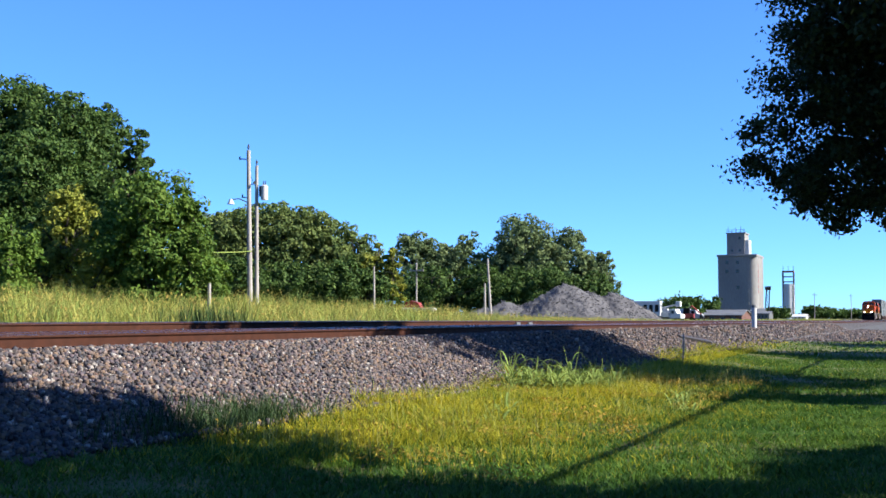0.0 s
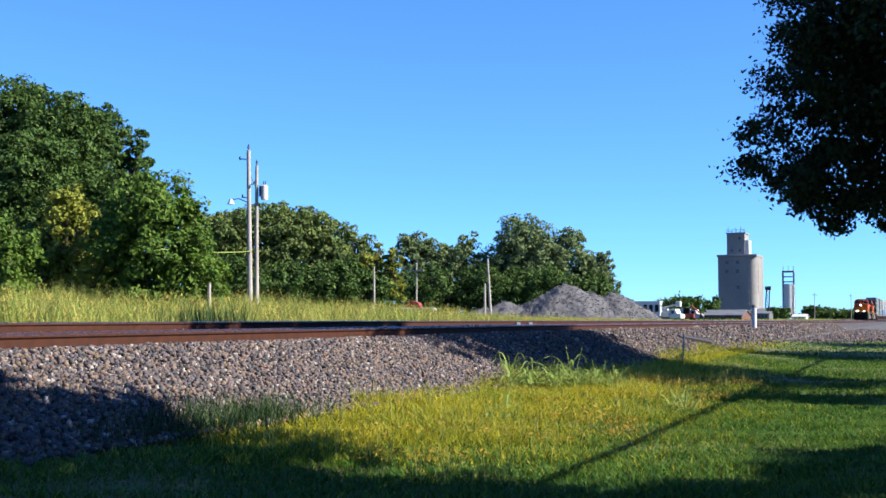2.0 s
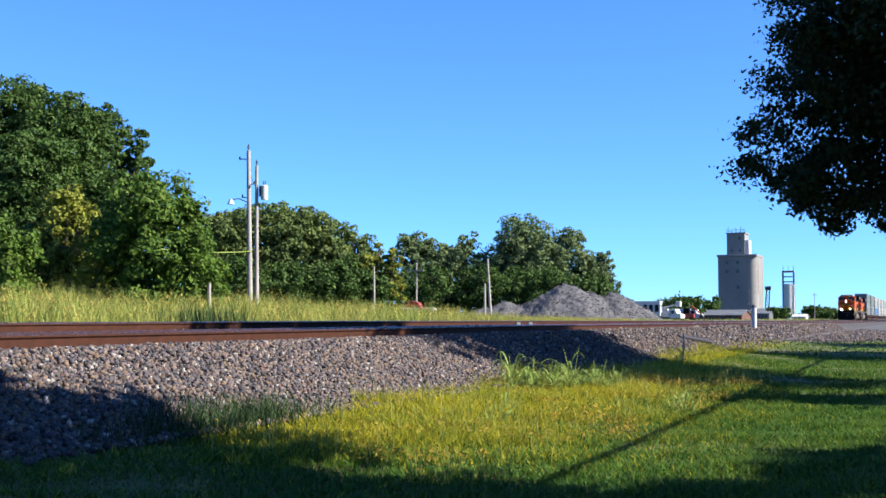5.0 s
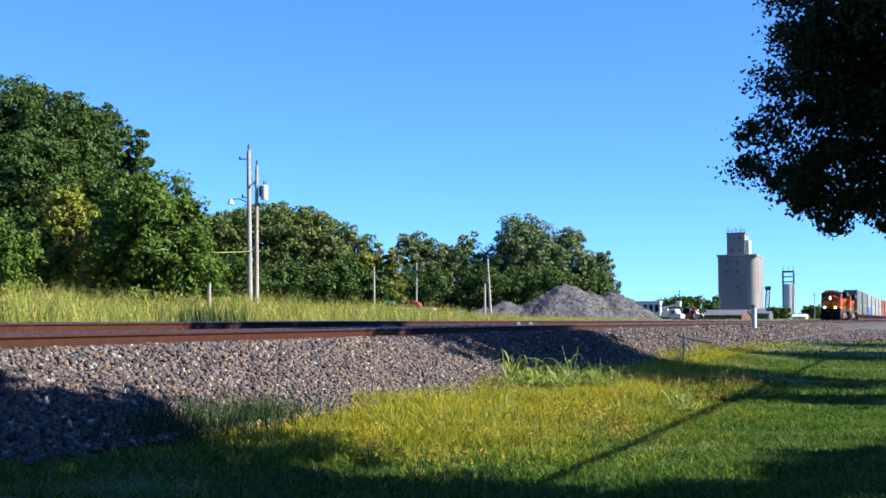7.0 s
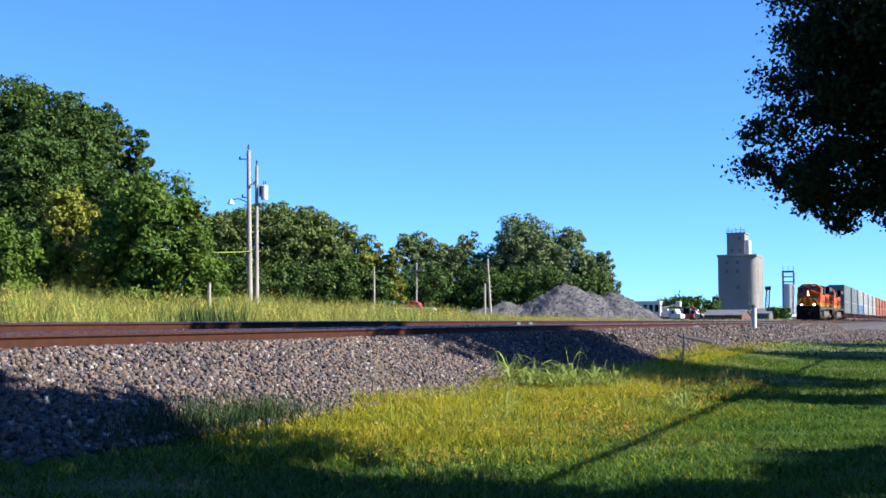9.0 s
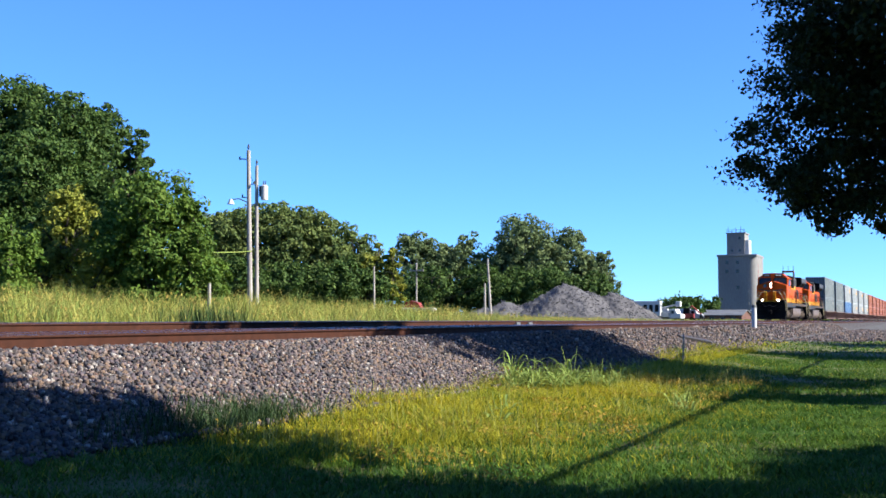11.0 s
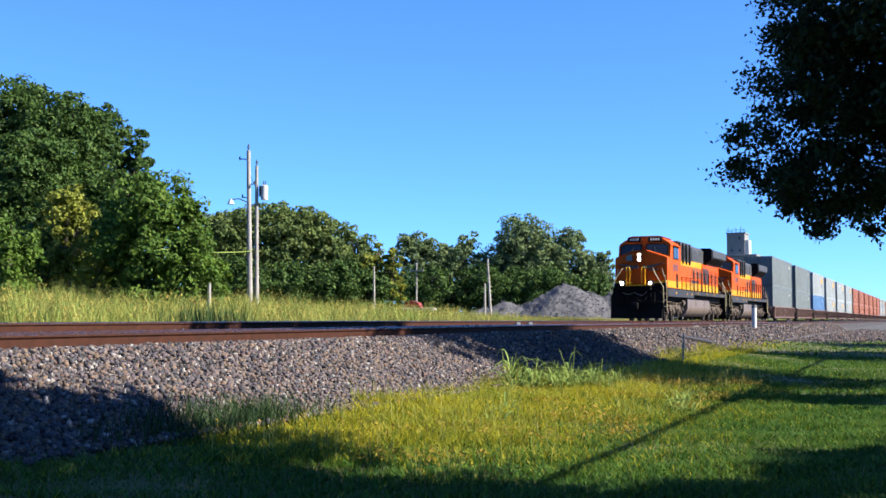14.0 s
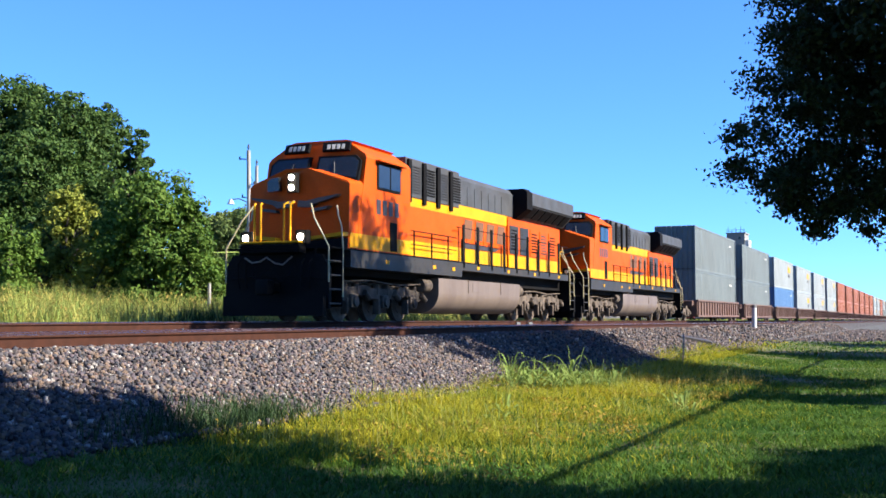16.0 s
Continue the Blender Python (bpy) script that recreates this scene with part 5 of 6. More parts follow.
# label, place on the field, height, crown radius, lowest leaves as a share of the height
GROVE = (
    ("tall dark green broadleaf tree beyond the field", 47.5, 48.7, 13.6, 2.63, 0.12, M_LEAF_A, "tree"),
    ("tall dark green broadleaf tree beyond the field", 49.2, 46.9, 14.1, 2.45, 0.12, M_LEAF_A, "tree"),
    ("tall dark green broadleaf tree beyond the field", 49.0, 43.5, 13.2, 2.02, 0.12, M_LEAF_A, "tree"),
    ("tall dark green broadleaf tree beyond the field", 52.2, 43.6, 13.0, 1.6, 0.12, M_LEAF_A, "tree"),
    ("tall dark green broadleaf tree beyond the field", 53.3, 42.2, 11.7, 1.07, 0.12, M_LEAF_A, "tree"),
    ("tall dark green broadleaf tree beyond the field", 46.3, 42.8, 10.6, 2.19, 0.08, M_LEAF_A, "tree"),
    ("tall dark green broadleaf tree beyond the field", 48.0, 39.3, 8.8, 1.47, 0.08, M_LEAF_A, "tree"),
    ("bushy bright green tree beside the field", 39.0, 29.6, 6.8, 1.83, 0.03, M_LEAF_B, "tree"),
    ("bushy bright green tree beside the field", 39.5, 31.5, 6.3, 1.15, 0.03, M_LEAF_B, "tree"),
    ("bushy green tree with drooping outer branches", 39.1, 27.9, 4.5, 1.11, 0.03, M_LEAF_B, "tree"),
    ("slender green tree with arching outer sprays", 39.8, 28.6, 5.9, 0.61, 0.45, M_LEAF_B, "tree"),
    ("low green tree with drooping outer branches", 40.0, 27.5, 3.3, 0.75, 0.03, M_LEAF_B, "tree"),
    ("yellow-green vine-covered shrub beside the field", 39.9, 34.9, 6.7, 1.09, 0.04, M_LEAF_C, "shrub"),
    ("pale green sapling beside the field", 35.3, 34.0, 5.0, 1.08, 0.04, M_LEAF_B, "shrub"),
    ("dark green shrub in the hedgerow", 39.8, 36.5, 4.9, 1.2, 0.03, M_LEAF_A, "shrub"),
    ("dark green shrub in the hedgerow", 35.9, 36.3, 4.6, 1.12, 0.03, M_LEAF_A, "shrub"),
    ("yellow-green low shrub in the hedgerow", 38.3, 32.1, 3.3, 0.85, 0.03, M_LEAF_C, "shrub"),
    ("dull green tree in the middle hedgerow", 74.1, 51.1, 8.8, 1.91, 0.06, M_LEAF_D, "tree"),
    ("dull green tree in the middle hedgerow", 75.0, 49.7, 9.1, 1.92, 0.06, M_LEAF_D, "tree"),
    ("dull green tree in the middle hedgerow", 76.1, 48.1, 9.5, 2.01, 0.06, M_LEAF_D, "tree"),
    ("dull green tree in the middle hedgerow", 77.0, 46.5, 9.8, 2.11, 0.06, M_LEAF_D, "tree"),
    ("dull green tree in the middle hedgerow", 78.1, 44.8, 9.5, 2.03, 0.06, M_LEAF_D, "tree"),
    ("dull green tree in the middle hedgerow", 79.0, 43.1, 8.4, 1.85, 0.06, M_LEAF_D, "tree"),
    ("dull green tree in the middle hedgerow", 79.9, 41.5, 7.9, 1.59, 0.06, M_LEAF_D, "tree"),
    ("yellow-green young tree in the hedgerow", 76.1, 37.9, 6.3, 1.13, 0.05, M_LEAF_C, "tree"),
    ("yellow-green young tree in the hedgerow", 75.7, 36.4, 5.8, 0.83, 0.05, M_LEAF_C, "tree"),
    ("dark shrub below the hedgerow trees", 69.5, 45.4, 5.1, 1.93, 0.03, M_LEAF_A, "shrub"),
    ("dark shrub below the hedgerow trees", 71.3, 42.5, 4.9, 2.23, 0.03, M_LEAF_A, "shrub"),
    ("dark shrub below the hedgerow trees", 73.1, 39.3, 4.9, 2.24, 0.03, M_LEAF_A, "shrub"),
    ("dark shrub below the hedgerow trees", 74.1, 37.4, 4.2, 1.63, 0.03, M_LEAF_A, "shrub"),
    ("broad green tree in the far grove", 136.4, 62.3, 12.1, 2.29, 0.05, M_LEAF_F, "tree"),
    ("broad green tree in the far grove", 137.5, 60.0, 11.0, 2.44, 0.05, M_LEAF_F, "tree"),
    ("broad green tree in the far grove", 139.2, 55.9, 11.9, 2.07, 0.05, M_LEAF_F, "tree"),
    ("broad green tree in the far grove", 138.3, 58.1, 9.9, 2.07, 0.05, M_LEAF_F, "tree"),
    ("broad green tree in the far grove", 141.7, 49.2, 14.3, 3.69, 0.05, M_LEAF_F, "tree"),
    ("broad green tree in the far grove", 140.8, 51.6, 10.4, 2.8, 0.05, M_LEAF_F, "tree"),
    ("broad green tree in the far grove", 142.7, 46.2, 10.4, 2.94, 0.05, M_LEAF_F, "tree"),
    ("broad green tree in the far grove", 143.6, 43.3, 12.5, 2.94, 0.05, M_LEAF_F, "tree"),
    ("broad green tree in the far grove", 144.3, 41.0, 9.3, 2.05, 0.05, M_LEAF_F, "tree"),
    ("broad green tree in the far grove", 144.8, 39.1, 9.8, 1.61, 0.05, M_LEAF_F, "tree"),
    ("dark undergrowth below the far grove", 131.6, 58.4, 7.2, 3.4, 0.02, M_LEAF_A, "shrub"),
    ("dark undergrowth below the far grove", 134.2, 52.2, 7.5, 2.98, 0.02, M_LEAF_A, "shrub"),
    ("dark undergrowth below the far grove", 135.6, 48.6, 6.6, 3.19, 0.02, M_LEAF_A, "shrub"),
    ("dark undergrowth below the far grove", 137.2, 43.9, 7.0, 3.39, 0.02, M_LEAF_A, "shrub"),
    ("dark undergrowth below the far grove", 138.7, 38.9, 6.2, 2.67, 0.02, M_LEAF_A, "shrub"),
)
for i, row in enumerate(GROVE):
    grove_tree(*row, 200 + i)

tree("distant round tree behind the yard", (299.7, 62.0, 0.72), [(0.0, 0.0, 3.75, 4.89, 4.89, 2.24), (3.15, 1.16, 3.63, 2.75, 2.75, 1.06), (1.64, 2.93, 3.4, 2.75, 2.75, 1.06), (-3.09, 1.31, 3.39, 2.75, 2.75, 1.06), (-2.16, -2.57, 4.76, 2.75, 2.75, 1.06), (0.84, -3.25, 4.12, 2.75, 2.75, 1.06), (2.81, 1.19, 2.28, 3.36, 3.36, 1.17), (-1.27, 2.78, 2.28, 3.36, 3.36, 1.17), (-2.74, -1.35, 2.28, 3.36, 3.36, 1.17), (1.43, -2.7, 2.28, 3.36, 3.36, 1.17)], 4200, 0.78, M_LEAF_A, 0.15, 0.79, 190, 51, "tree")
tree("distant round tree behind the yard", (301.3, 58.3, 0.72), [(0.0, 0.0, 3.75, 2.71, 2.71, 2.24), (1.86, 0.17, 4.34, 1.53, 1.53, 1.06), (0.55, 1.78, 2.83, 1.53, 1.53, 1.06), (-1.55, 1.04, 5.38, 1.53, 1.53, 1.06), (-1.59, -0.97, 2.86, 1.53, 1.53, 1.06), (0.2, -1.85, 5.33, 1.53, 1.53, 1.06), (1.56, 0.66, 2.28, 1.87, 1.87, 1.17), (-0.71, 1.54, 2.28, 1.87, 1.87, 1.17), (-1.52, -0.75, 2.28, 1.87, 1.87, 1.17), (0.79, -1.5, 2.28, 1.87, 1.87, 1.17)], 3000, 0.78, M_LEAF_A, 0.15, 0.44, 170, 52, "tree")
tree("distant tree beside the grain elevator", (424.7, 74.8, 0.72), [(0.0, 0.0, 4.41, 2.66, 2.66, 2.66), (1.69, -0.7, 5.56, 1.5, 1.5, 1.26), (0.79, 1.65, 6.23, 1.5, 1.5, 1.26), (-1.07, 1.48, 5.39, 1.5, 1.5, 1.26), (-1.16, -1.41, 5.47, 1.5, 1.5, 1.26), (1.2, -1.38, 5.71, 1.5, 1.5, 1.26), (1.53, 0.65, 2.66, 1.83, 1.83, 1.39), (-0.69, 1.51, 2.66, 1.83, 1.83, 1.39), (-1.49, -0.74, 2.66, 1.83, 1.83, 1.39), (0.78, -1.47, 2.66, 1.83, 1.83, 1.39)], 2160, 0.97, M_LEAF_A, 0.16, 0.43, 156, 53, "tree")
tree("distant tree beside the grain elevator", (567.4, 97.3, 0.72), [(0.0, 0.0, 7.33, 2.03, 2.03, 5.07), (1.38, 0.2, 8.02, 1.14, 1.14, 2.4), (0.06, 1.39, 7.25, 1.14, 1.14, 2.4), (-1.05, 0.91, 6.15, 1.14, 1.14, 2.4), (-1.17, -0.75, 9.57, 1.14, 1.14, 2.4), (0.2, -1.38, 7.23, 1.14, 1.14, 2.4), (1.17, 0.49, 4.01, 1.39, 1.39, 2.64), (-0.53, 1.15, 4.01, 1.39, 1.39, 2.64), (-1.14, -0.56, 4.01, 1.39, 1.39, 2.64), (0.59, -1.12, 4.01, 1.39, 1.39, 2.64)], 1440, 1.16, M_LEAF_A, 0.25, 0.33, 144, 57, "tree")
tree("distant tree on the horizon", (670.1, 85.8, 0.72), [(0.0, 0.0, 3.43, 5.88, 5.88, 2.06), (4.0, -0.57, 2.63, 3.31, 3.31, 0.98), (2.51, 3.17, 4.98, 3.31, 3.31, 0.98), (-3.81, 1.34, 3.91, 3.31, 3.31, 0.98), (-2.18, -3.41, 4.98, 3.31, 3.31, 0.98), (0.92, -3.94, 3.34, 3.31, 3.31, 0.98), (3.39, 1.43, 2.08, 4.04, 4.04, 1.07), (-1.53, 3.34, 2.08, 4.04, 4.04, 1.07), (-3.3, -1.63, 2.08, 4.04, 4.04, 1.07), (1.72, -3.25, 2.08, 4.04, 4.04, 1.07)], 1800, 1.55, M_LEAF_A, 0.14, 0.96, 150, 60, "tree")
tree("distant tree on the horizon", (672.4, 80.5, 0.72), [(0.0, 0.0, 3.76, 5.29, 5.29, 2.35), (3.62, -0.37, 4.92, 2.98, 2.98, 1.11), (0.64, 3.58, 4.75, 2.98, 2.98, 1.11), (-2.83, 2.29, 5.55, 2.98, 2.98, 1.11), (-1.88, -3.11, 5.41, 2.98, 2.98, 1.11), (0.25, -3.63, 4.68, 2.98, 2.98, 1.11), (3.05, 1.29, 2.21, 3.64, 3.64, 1.23), (-1.38, 3.01, 2.21, 3.64, 3.64, 1.23), (-2.97, -1.46, 2.21, 3.64, 3.64, 1.23), (1.55, -2.92, 2.21, 3.64, 3.64, 1.23)], 1800, 1.55, M_LEAF_A, 0.15, 0.86, 150, 61, "tree")
tree("distant tree on the horizon", (679.8, 63.2, 0.72), [(0.0, 0.0, 4.42, 4.7, 4.7, 2.94), (3.22, 0.28, 5.79, 2.65, 2.65, 1.39), (0.29, 3.22, 4.19, 2.65, 2.65, 1.39), (-2.88, 1.48, 6.42, 2.65, 2.65, 1.39), (-2.6, -1.93, 6.23, 2.65, 2.65, 1.39), (1.76, -2.71, 4.01, 2.65, 2.65, 1.39), (2.71, 1.15, 2.49, 3.23, 3.23, 1.53), (-1.22, 2.67, 2.49, 3.23, 3.23, 1.53), (-2.64, -1.3, 2.49, 3.23, 3.23, 1.53), (1.38, -2.6, 2.49, 3.23, 3.23, 1.53)], 1800, 1.55, M_LEAF_A, 0.17, 0.76, 150, 62, "tree")
tree("distant tree on the horizon", (682.6, 56.4, 0.72), [(0.0, 0.0, 3.59, 5.88, 5.88, 2.21), (4.04, 0.19, 5.26, 3.31, 3.31, 1.05), (2.14, 3.43, 3.99, 3.31, 3.31, 1.05), (-2.61, 3.09, 3.12, 3.31, 3.31, 1.05), (-3.5, -2.02, 3.42, 3.31, 3.31, 1.05), (0.98, -3.92, 5.25, 3.31, 3.31, 1.05), (3.39, 1.43, 2.14, 4.04, 4.04, 1.15), (-1.53, 3.34, 2.14, 4.04, 4.04, 1.15), (-3.3, -1.63, 2.14, 4.04, 4.04, 1.15), (1.72, -3.25, 2.14, 4.04, 4.04, 1.15)], 1800, 1.55, M_LEAF_A, 0.14, 0.96, 150, 63, "tree")
tree("distant tree on the horizon", (686.4, 47.6, 0.72), [(0.0, 0.0, 3.26, 6.47, 6.47, 1.91), (4.17, 1.55, 3.64, 3.64, 3.64, 0.91), (2.73, 3.51, 3.18, 3.64, 3.64, 0.91), (-4.19, 1.49, 2.65, 3.64, 3.64, 0.91), (-2.34, -3.78, 3.87, 3.64, 3.64, 0.91), (0.15, -4.44, 2.53, 3.64, 3.64, 0.91), (3.72, 1.57, 2.01, 4.45, 4.45, 1.0), (-1.68, 3.68, 2.01, 4.45, 4.45, 1.0), (-3.63, -1.79, 2.01, 4.45, 4.45, 1.0), (1.89, -3.57, 2.01, 4.45, 4.45, 1.0)], 1800, 1.55, M_LEAF_A, 0.13, 1.05, 150, 64, "tree")
tree("distant tree on the horizon", (690.2, 38.8, 0.72), [(0.0, 0.0, 3.26, 6.47, 6.47, 1.91), (4.16, -1.58, 3.63, 3.64, 3.64, 0.91), (1.79, 4.07, 2.98, 3.64, 3.64, 0.91), (-4.28, 1.21, 3.8, 3.64, 3.64, 0.91), (-4.0, -1.94, 2.56, 3.64, 3.64, 0.91), (0.13, -4.45, 2.48, 3.64, 3.64, 0.91), (3.72, 1.57, 2.01, 4.45, 4.45, 1.0), (-1.68, 3.68, 2.01, 4.45, 4.45, 1.0), (-3.63, -1.79, 2.01, 4.45, 4.45, 1.0), (1.89, -3.57, 2.01, 4.45, 4.45, 1.0)], 1800, 1.55, M_LEAF_A, 0.13, 1.05, 150, 65, "tree")
tree("distant tree on the horizon", (693.9, 30.0, 0.72), [(0.0, 0.0, 3.26, 6.47, 6.47, 1.91), (4.19, 1.48, 4.03, 3.64, 3.64, 0.91), (2.71, 3.52, 3.87, 3.64, 3.64, 0.91), (-3.54, 2.69, 4.38, 3.64, 3.64, 0.91), (-4.23, -1.36, 3.45, 3.64, 3.64, 0.91), (1.24, -4.27, 4.52, 3.64, 3.64, 0.91), (3.72, 1.57, 2.01, 4.45, 4.45, 1.0), (-1.68, 3.68, 2.01, 4.45, 4.45, 1.0), (-3.63, -1.79, 2.01, 4.45, 4.45, 1.0), (1.89, -3.57, 2.01, 4.45, 4.45, 1.0)], 1800, 1.55, M_LEAF_A, 0.13, 1.05, 150, 66, "tree")
tree("distant tree on the horizon", (697.7, 21.2, 0.72), [(0.0, 0.0, 3.26, 6.47, 6.47, 1.91), (4.44, -0.3, 2.75, 3.64, 3.64, 0.91), (1.33, 4.24, 3.13, 3.64, 3.64, 0.91), (-3.79, 2.32, 3.43, 3.64, 3.64, 0.91), (-3.96, -2.03, 3.26, 3.64, 3.64, 0.91), (-0.07, -4.45, 4.52, 3.64, 3.64, 0.91), (3.72, 1.57, 2.01, 4.45, 4.45, 1.0), (-1.68, 3.68, 2.01, 4.45, 4.45, 1.0), (-3.63, -1.79, 2.01, 4.45, 4.45, 1.0), (1.89, -3.57, 2.01, 4.45, 4.45, 1.0)], 1800, 1.55, M_LEAF_A, 0.13, 1.05, 150, 67, "tree")


# ---- grass and weeds ----
def blades(rng, x, y, z, h, w, bend):
    """Bent tapering blades, three triangles each."""
    n = len(x)
    a = rng.uniform(0, 2 * np.pi, n)
    d = np.stack([np.cos(a), np.sin(a), np.zeros(n)], 1)
    s = np.stack([-np.sin(a), np.cos(a), np.zeros(n)], 1) * (w / 2)[:, None]
    base = np.stack([x, y, z], 1)
    k = (bend * h)[:, None]
    up = np.array([0, 0, 1.0])
    mid = base + up * (h * 0.55)[:, None] + d * k * 0.35
    tip = base + up * h[:, None] * 0.97 + d * k
    v = np.stack([base - s, base + s, mid - s * 0.75, mid + s * 0.75, tip], 1).reshape(-1, 3)
    i = np.arange(n)[:, None] * 5
    f = np.concatenate([i + [0, 1, 3], i + [0, 3, 2], i + [2, 3, 4]], 0)
    return v, f


def patchy(x, y, s=1.0):
    return np.sin(x * 1.7 * s + 1.2 * np.sin(y * 1.1 * s)) * np.sin(y * 1.9 * s + 1.4 * np.sin(x * 0.9 * s)) + 0.5 * np.sin(x * 4.1 * s + y * 3.3 * s)


def surface_z(x, y):
    return np.maximum(ground_z(x, y), np.where((y > 7.05) & (y < 18.6), bank_z(y) - grade(x), -9))


def lay(name, label, mat, rng, x, y, h, w, bend):
    v, f = blades(rng, x, y, surface_z(x, y) - 0.01, h, w, bend)
    return tagged(raw(name, v, f, mat), label, "grass", kind="stuff")


def scatter(rng, n, x0, x1, y0, y1):
    return rng.uniform(x0, x1, n), rng.uniform(y0, y1, n)


def toe(x):
    """How far up the bank the grass reaches."""
    edge = 7.1 + np.clip(x - 10.5, 0, 14) * 0.055 - 0.7 * np.exp(-((x - 29.5) / 3.5) ** 2) + 0.16 * np.sin(x * 0.9 + 0.6) + 0.1 * np.sin(x * 2.7)
    return np.minimum(edge, apron_edge(x) + 0.5)


def grow():
    rng = np.random.default_rng(5)
    sets = {"lawn": [], "dry": []}
    for n, x0, x1, y0, y1, size in ((165000, 6.5, 22, -1, 8.2, 1.0), (60000, 22, 45, -1, 8.4, 1.5), (26000, 45, 130, -2, 8.4, 2.8), (10000, 130, 420, -4, 8, 5.0)):
        x, y = scatter(rng, n, x0, x1, y0, y1)
        keep = y < toe(x) - 0.25 * np.abs(rng.normal(size=n))
        x, y = x[keep], y[keep]
        p = patchy(x, y)
        # below x = 11.2 yellow gives way to dark green, deepening the shade by colour
        yellow = 1 / (1 + np.exp(-((y - 4.0) * 1.3 - np.maximum(x - 22, 0) * 0.25 - np.maximum(11.2 - x, 0) * 2.0 + np.where((x > 33) & (y > 6.2), 4.5, 0.0) + 0.7 * p)))
        isdry = rng.uniform(size=len(x)) < np.clip(yellow, 0.03, 0.85)
        tall = 0.075 + 0.075 * np.clip(yellow, 0, 1)
        h = (tall + 0.025 * p) * rng.uniform(0.55, 1.35, len(x)) * (1 if size < 2 else 1.1)
        h = np.maximum(h, 0.05)
        w = np.where(isdry, rng.uniform(0.008, 0.016, len(x)), rng.uniform(0.009, 0.019, len(x))) * size
        b = rng.uniform(0.3, 1.9, len(x))
        for key, m in (("lawn", ~isdry), ("dry", isdry)):
            sets[key].append((x[m], y[m], h[m], w[m], b[m]))
    for key, name, label, mat in (("lawn", "lawn_grass", "green mown lawn grass beside the railway bank", M_GRASS), ("dry", "yellow_grass", "yellowing tall grass along the railway bank", M_DRYGRASS)):
        q = [np.concatenate(c) for c in zip(*sets[key])]
        lay(name, label, mat, rng, *q)
    # seed stalks
    x, y = scatter(rng, 2600, 9, 30, 3.5, 7.6)
    keep = (y < toe(x)) & (patchy(x, y) > -0.2)
    x, y = x[keep], y[keep]
    lay("seed_stalks", "thin straw-coloured seed stalks in the grass", M_FIELD, rng, x, y, rng.uniform(0.25, 0.5, len(x)), np.full(len(x), 0.007), rng.uniform(0.1, 0.5, len(x)))
    # ripe heads in the yellow grass, in drifts
    x, y = scatter(rng, 26000, 9, 26, 3.2, 7.6)
    keep = (y < toe(x) - 0.1) & (patchy(x, y, 0.7) + patchy(y, x, 1.6) + rng.normal(0, 0.4, len(x)) > 1.05)
    x, y = x[keep], y[keep]
    n = len(x)
    c = np.stack([x, y, surface_z(x, y) + rng.uniform(0.1, 0.2, n)], 1)
    d = rng.normal(size=(n, 3)) * np.array([0.8, 0.8, 0.7])
    d *= (rng.uniform(0.015, 0.04, n) / np.linalg.norm(d, axis=1))[:, None]
    e = np.cross(d, rng.normal(size=(n, 3)))
    e *= (rng.uniform(0.005, 0.012, n) / np.linalg.norm(e, axis=1))[:, None]
    tagged(raw("ripe_grass_heads", np.stack([c - d, c + e, c + d, c - e], 1).reshape(-1, 3), np.arange(4 * n).reshape(-1, 4), M_RIPE), "golden-brown ripe heads in drifts through the grass", "grass", kind="stuff")
    # field beyond the tracks
    parts = []
    for n, x0, x1, y0, y1, w in ((70000, 8, 75, 18.7, 33, 0.026), (26000, 75, 130, 18.7, 36, 0.04), (14000, 130, 330, 18.5, 30, 0.07)):
        x, y = scatter(rng, n, x0, x1, y0, y1)
        p = patchy(x, y, 0.35)
        hh = (1.15 + 0.055 * np.clip(y - 19, 0, 9) + 0.16 * p) * rng.uniform(0.6, 1.2, n) * np.interp(x, [45, 75, 130, 330], [1.0, 0.5, 0.38, 0.35]) * (1 + 0.2 * patchy(x, y, 0.9))
        parts.append((x, y, hh, w * rng.uniform(0.7, 1.4, n), rng.uniform(0.1, 0.9, n), p))
    q = [np.concatenate(c) for c in zip(*parts)]
    green = rng.uniform(size=len(q[0])) < 0.36 + 0.2 * np.clip(q[5], -1, 1)
    lay("field_grass", "tall straw-yellow field grass beyond the tracks", M_FIELD, rng, *[c[~green] for c in q[:5]])
    lay("field_weeds", "tall green weeds in the field grass", M_WEED, rng, *[c[green] for c in q[:5]])
    n = 52000
    x, y = scatter(rng, n, 10, 110, 18.8, 33)
    hh = (1.1 + 0.05 * np.clip(y - 19, 0, 9) + 0.2 * patchy(x, y, 0.35) + 0.15 * patchy(x, y, 0.9)) * rng.uniform(0.55, 1.12, n) * np.interp(x, [45, 75, 130], [1.0, 0.5, 0.38])
    keep = patchy(x, y, 0.6) + rng.normal(0, 0.5, n) > -0.1
    c = np.stack([x, y, surface_z(x, y) + hh], 1)[keep]
    n = len(c)
    d = rng.normal(size=(n, 3)) * np.array([0.6, 0.6, 1.0])
    d *= (rng.uniform(0.03, 0.075, n) / np.linalg.norm(d, axis=1))[:, None]
    e = np.cross(d, rng.normal(size=(n, 3)))
    e *= (rng.uniform(0.01, 0.024, n) / np.linalg.norm(e, axis=1))[:, None]
    v = np.stack([c - d, c + e, c + d, c - e], 1).reshape(-1, 3)
    tagged(raw("seed_heads", v, np.arange(4 * n).reshape(-1, 4), M_HEAD), "golden seed heads above the field grass", "grass", kind="stuff")
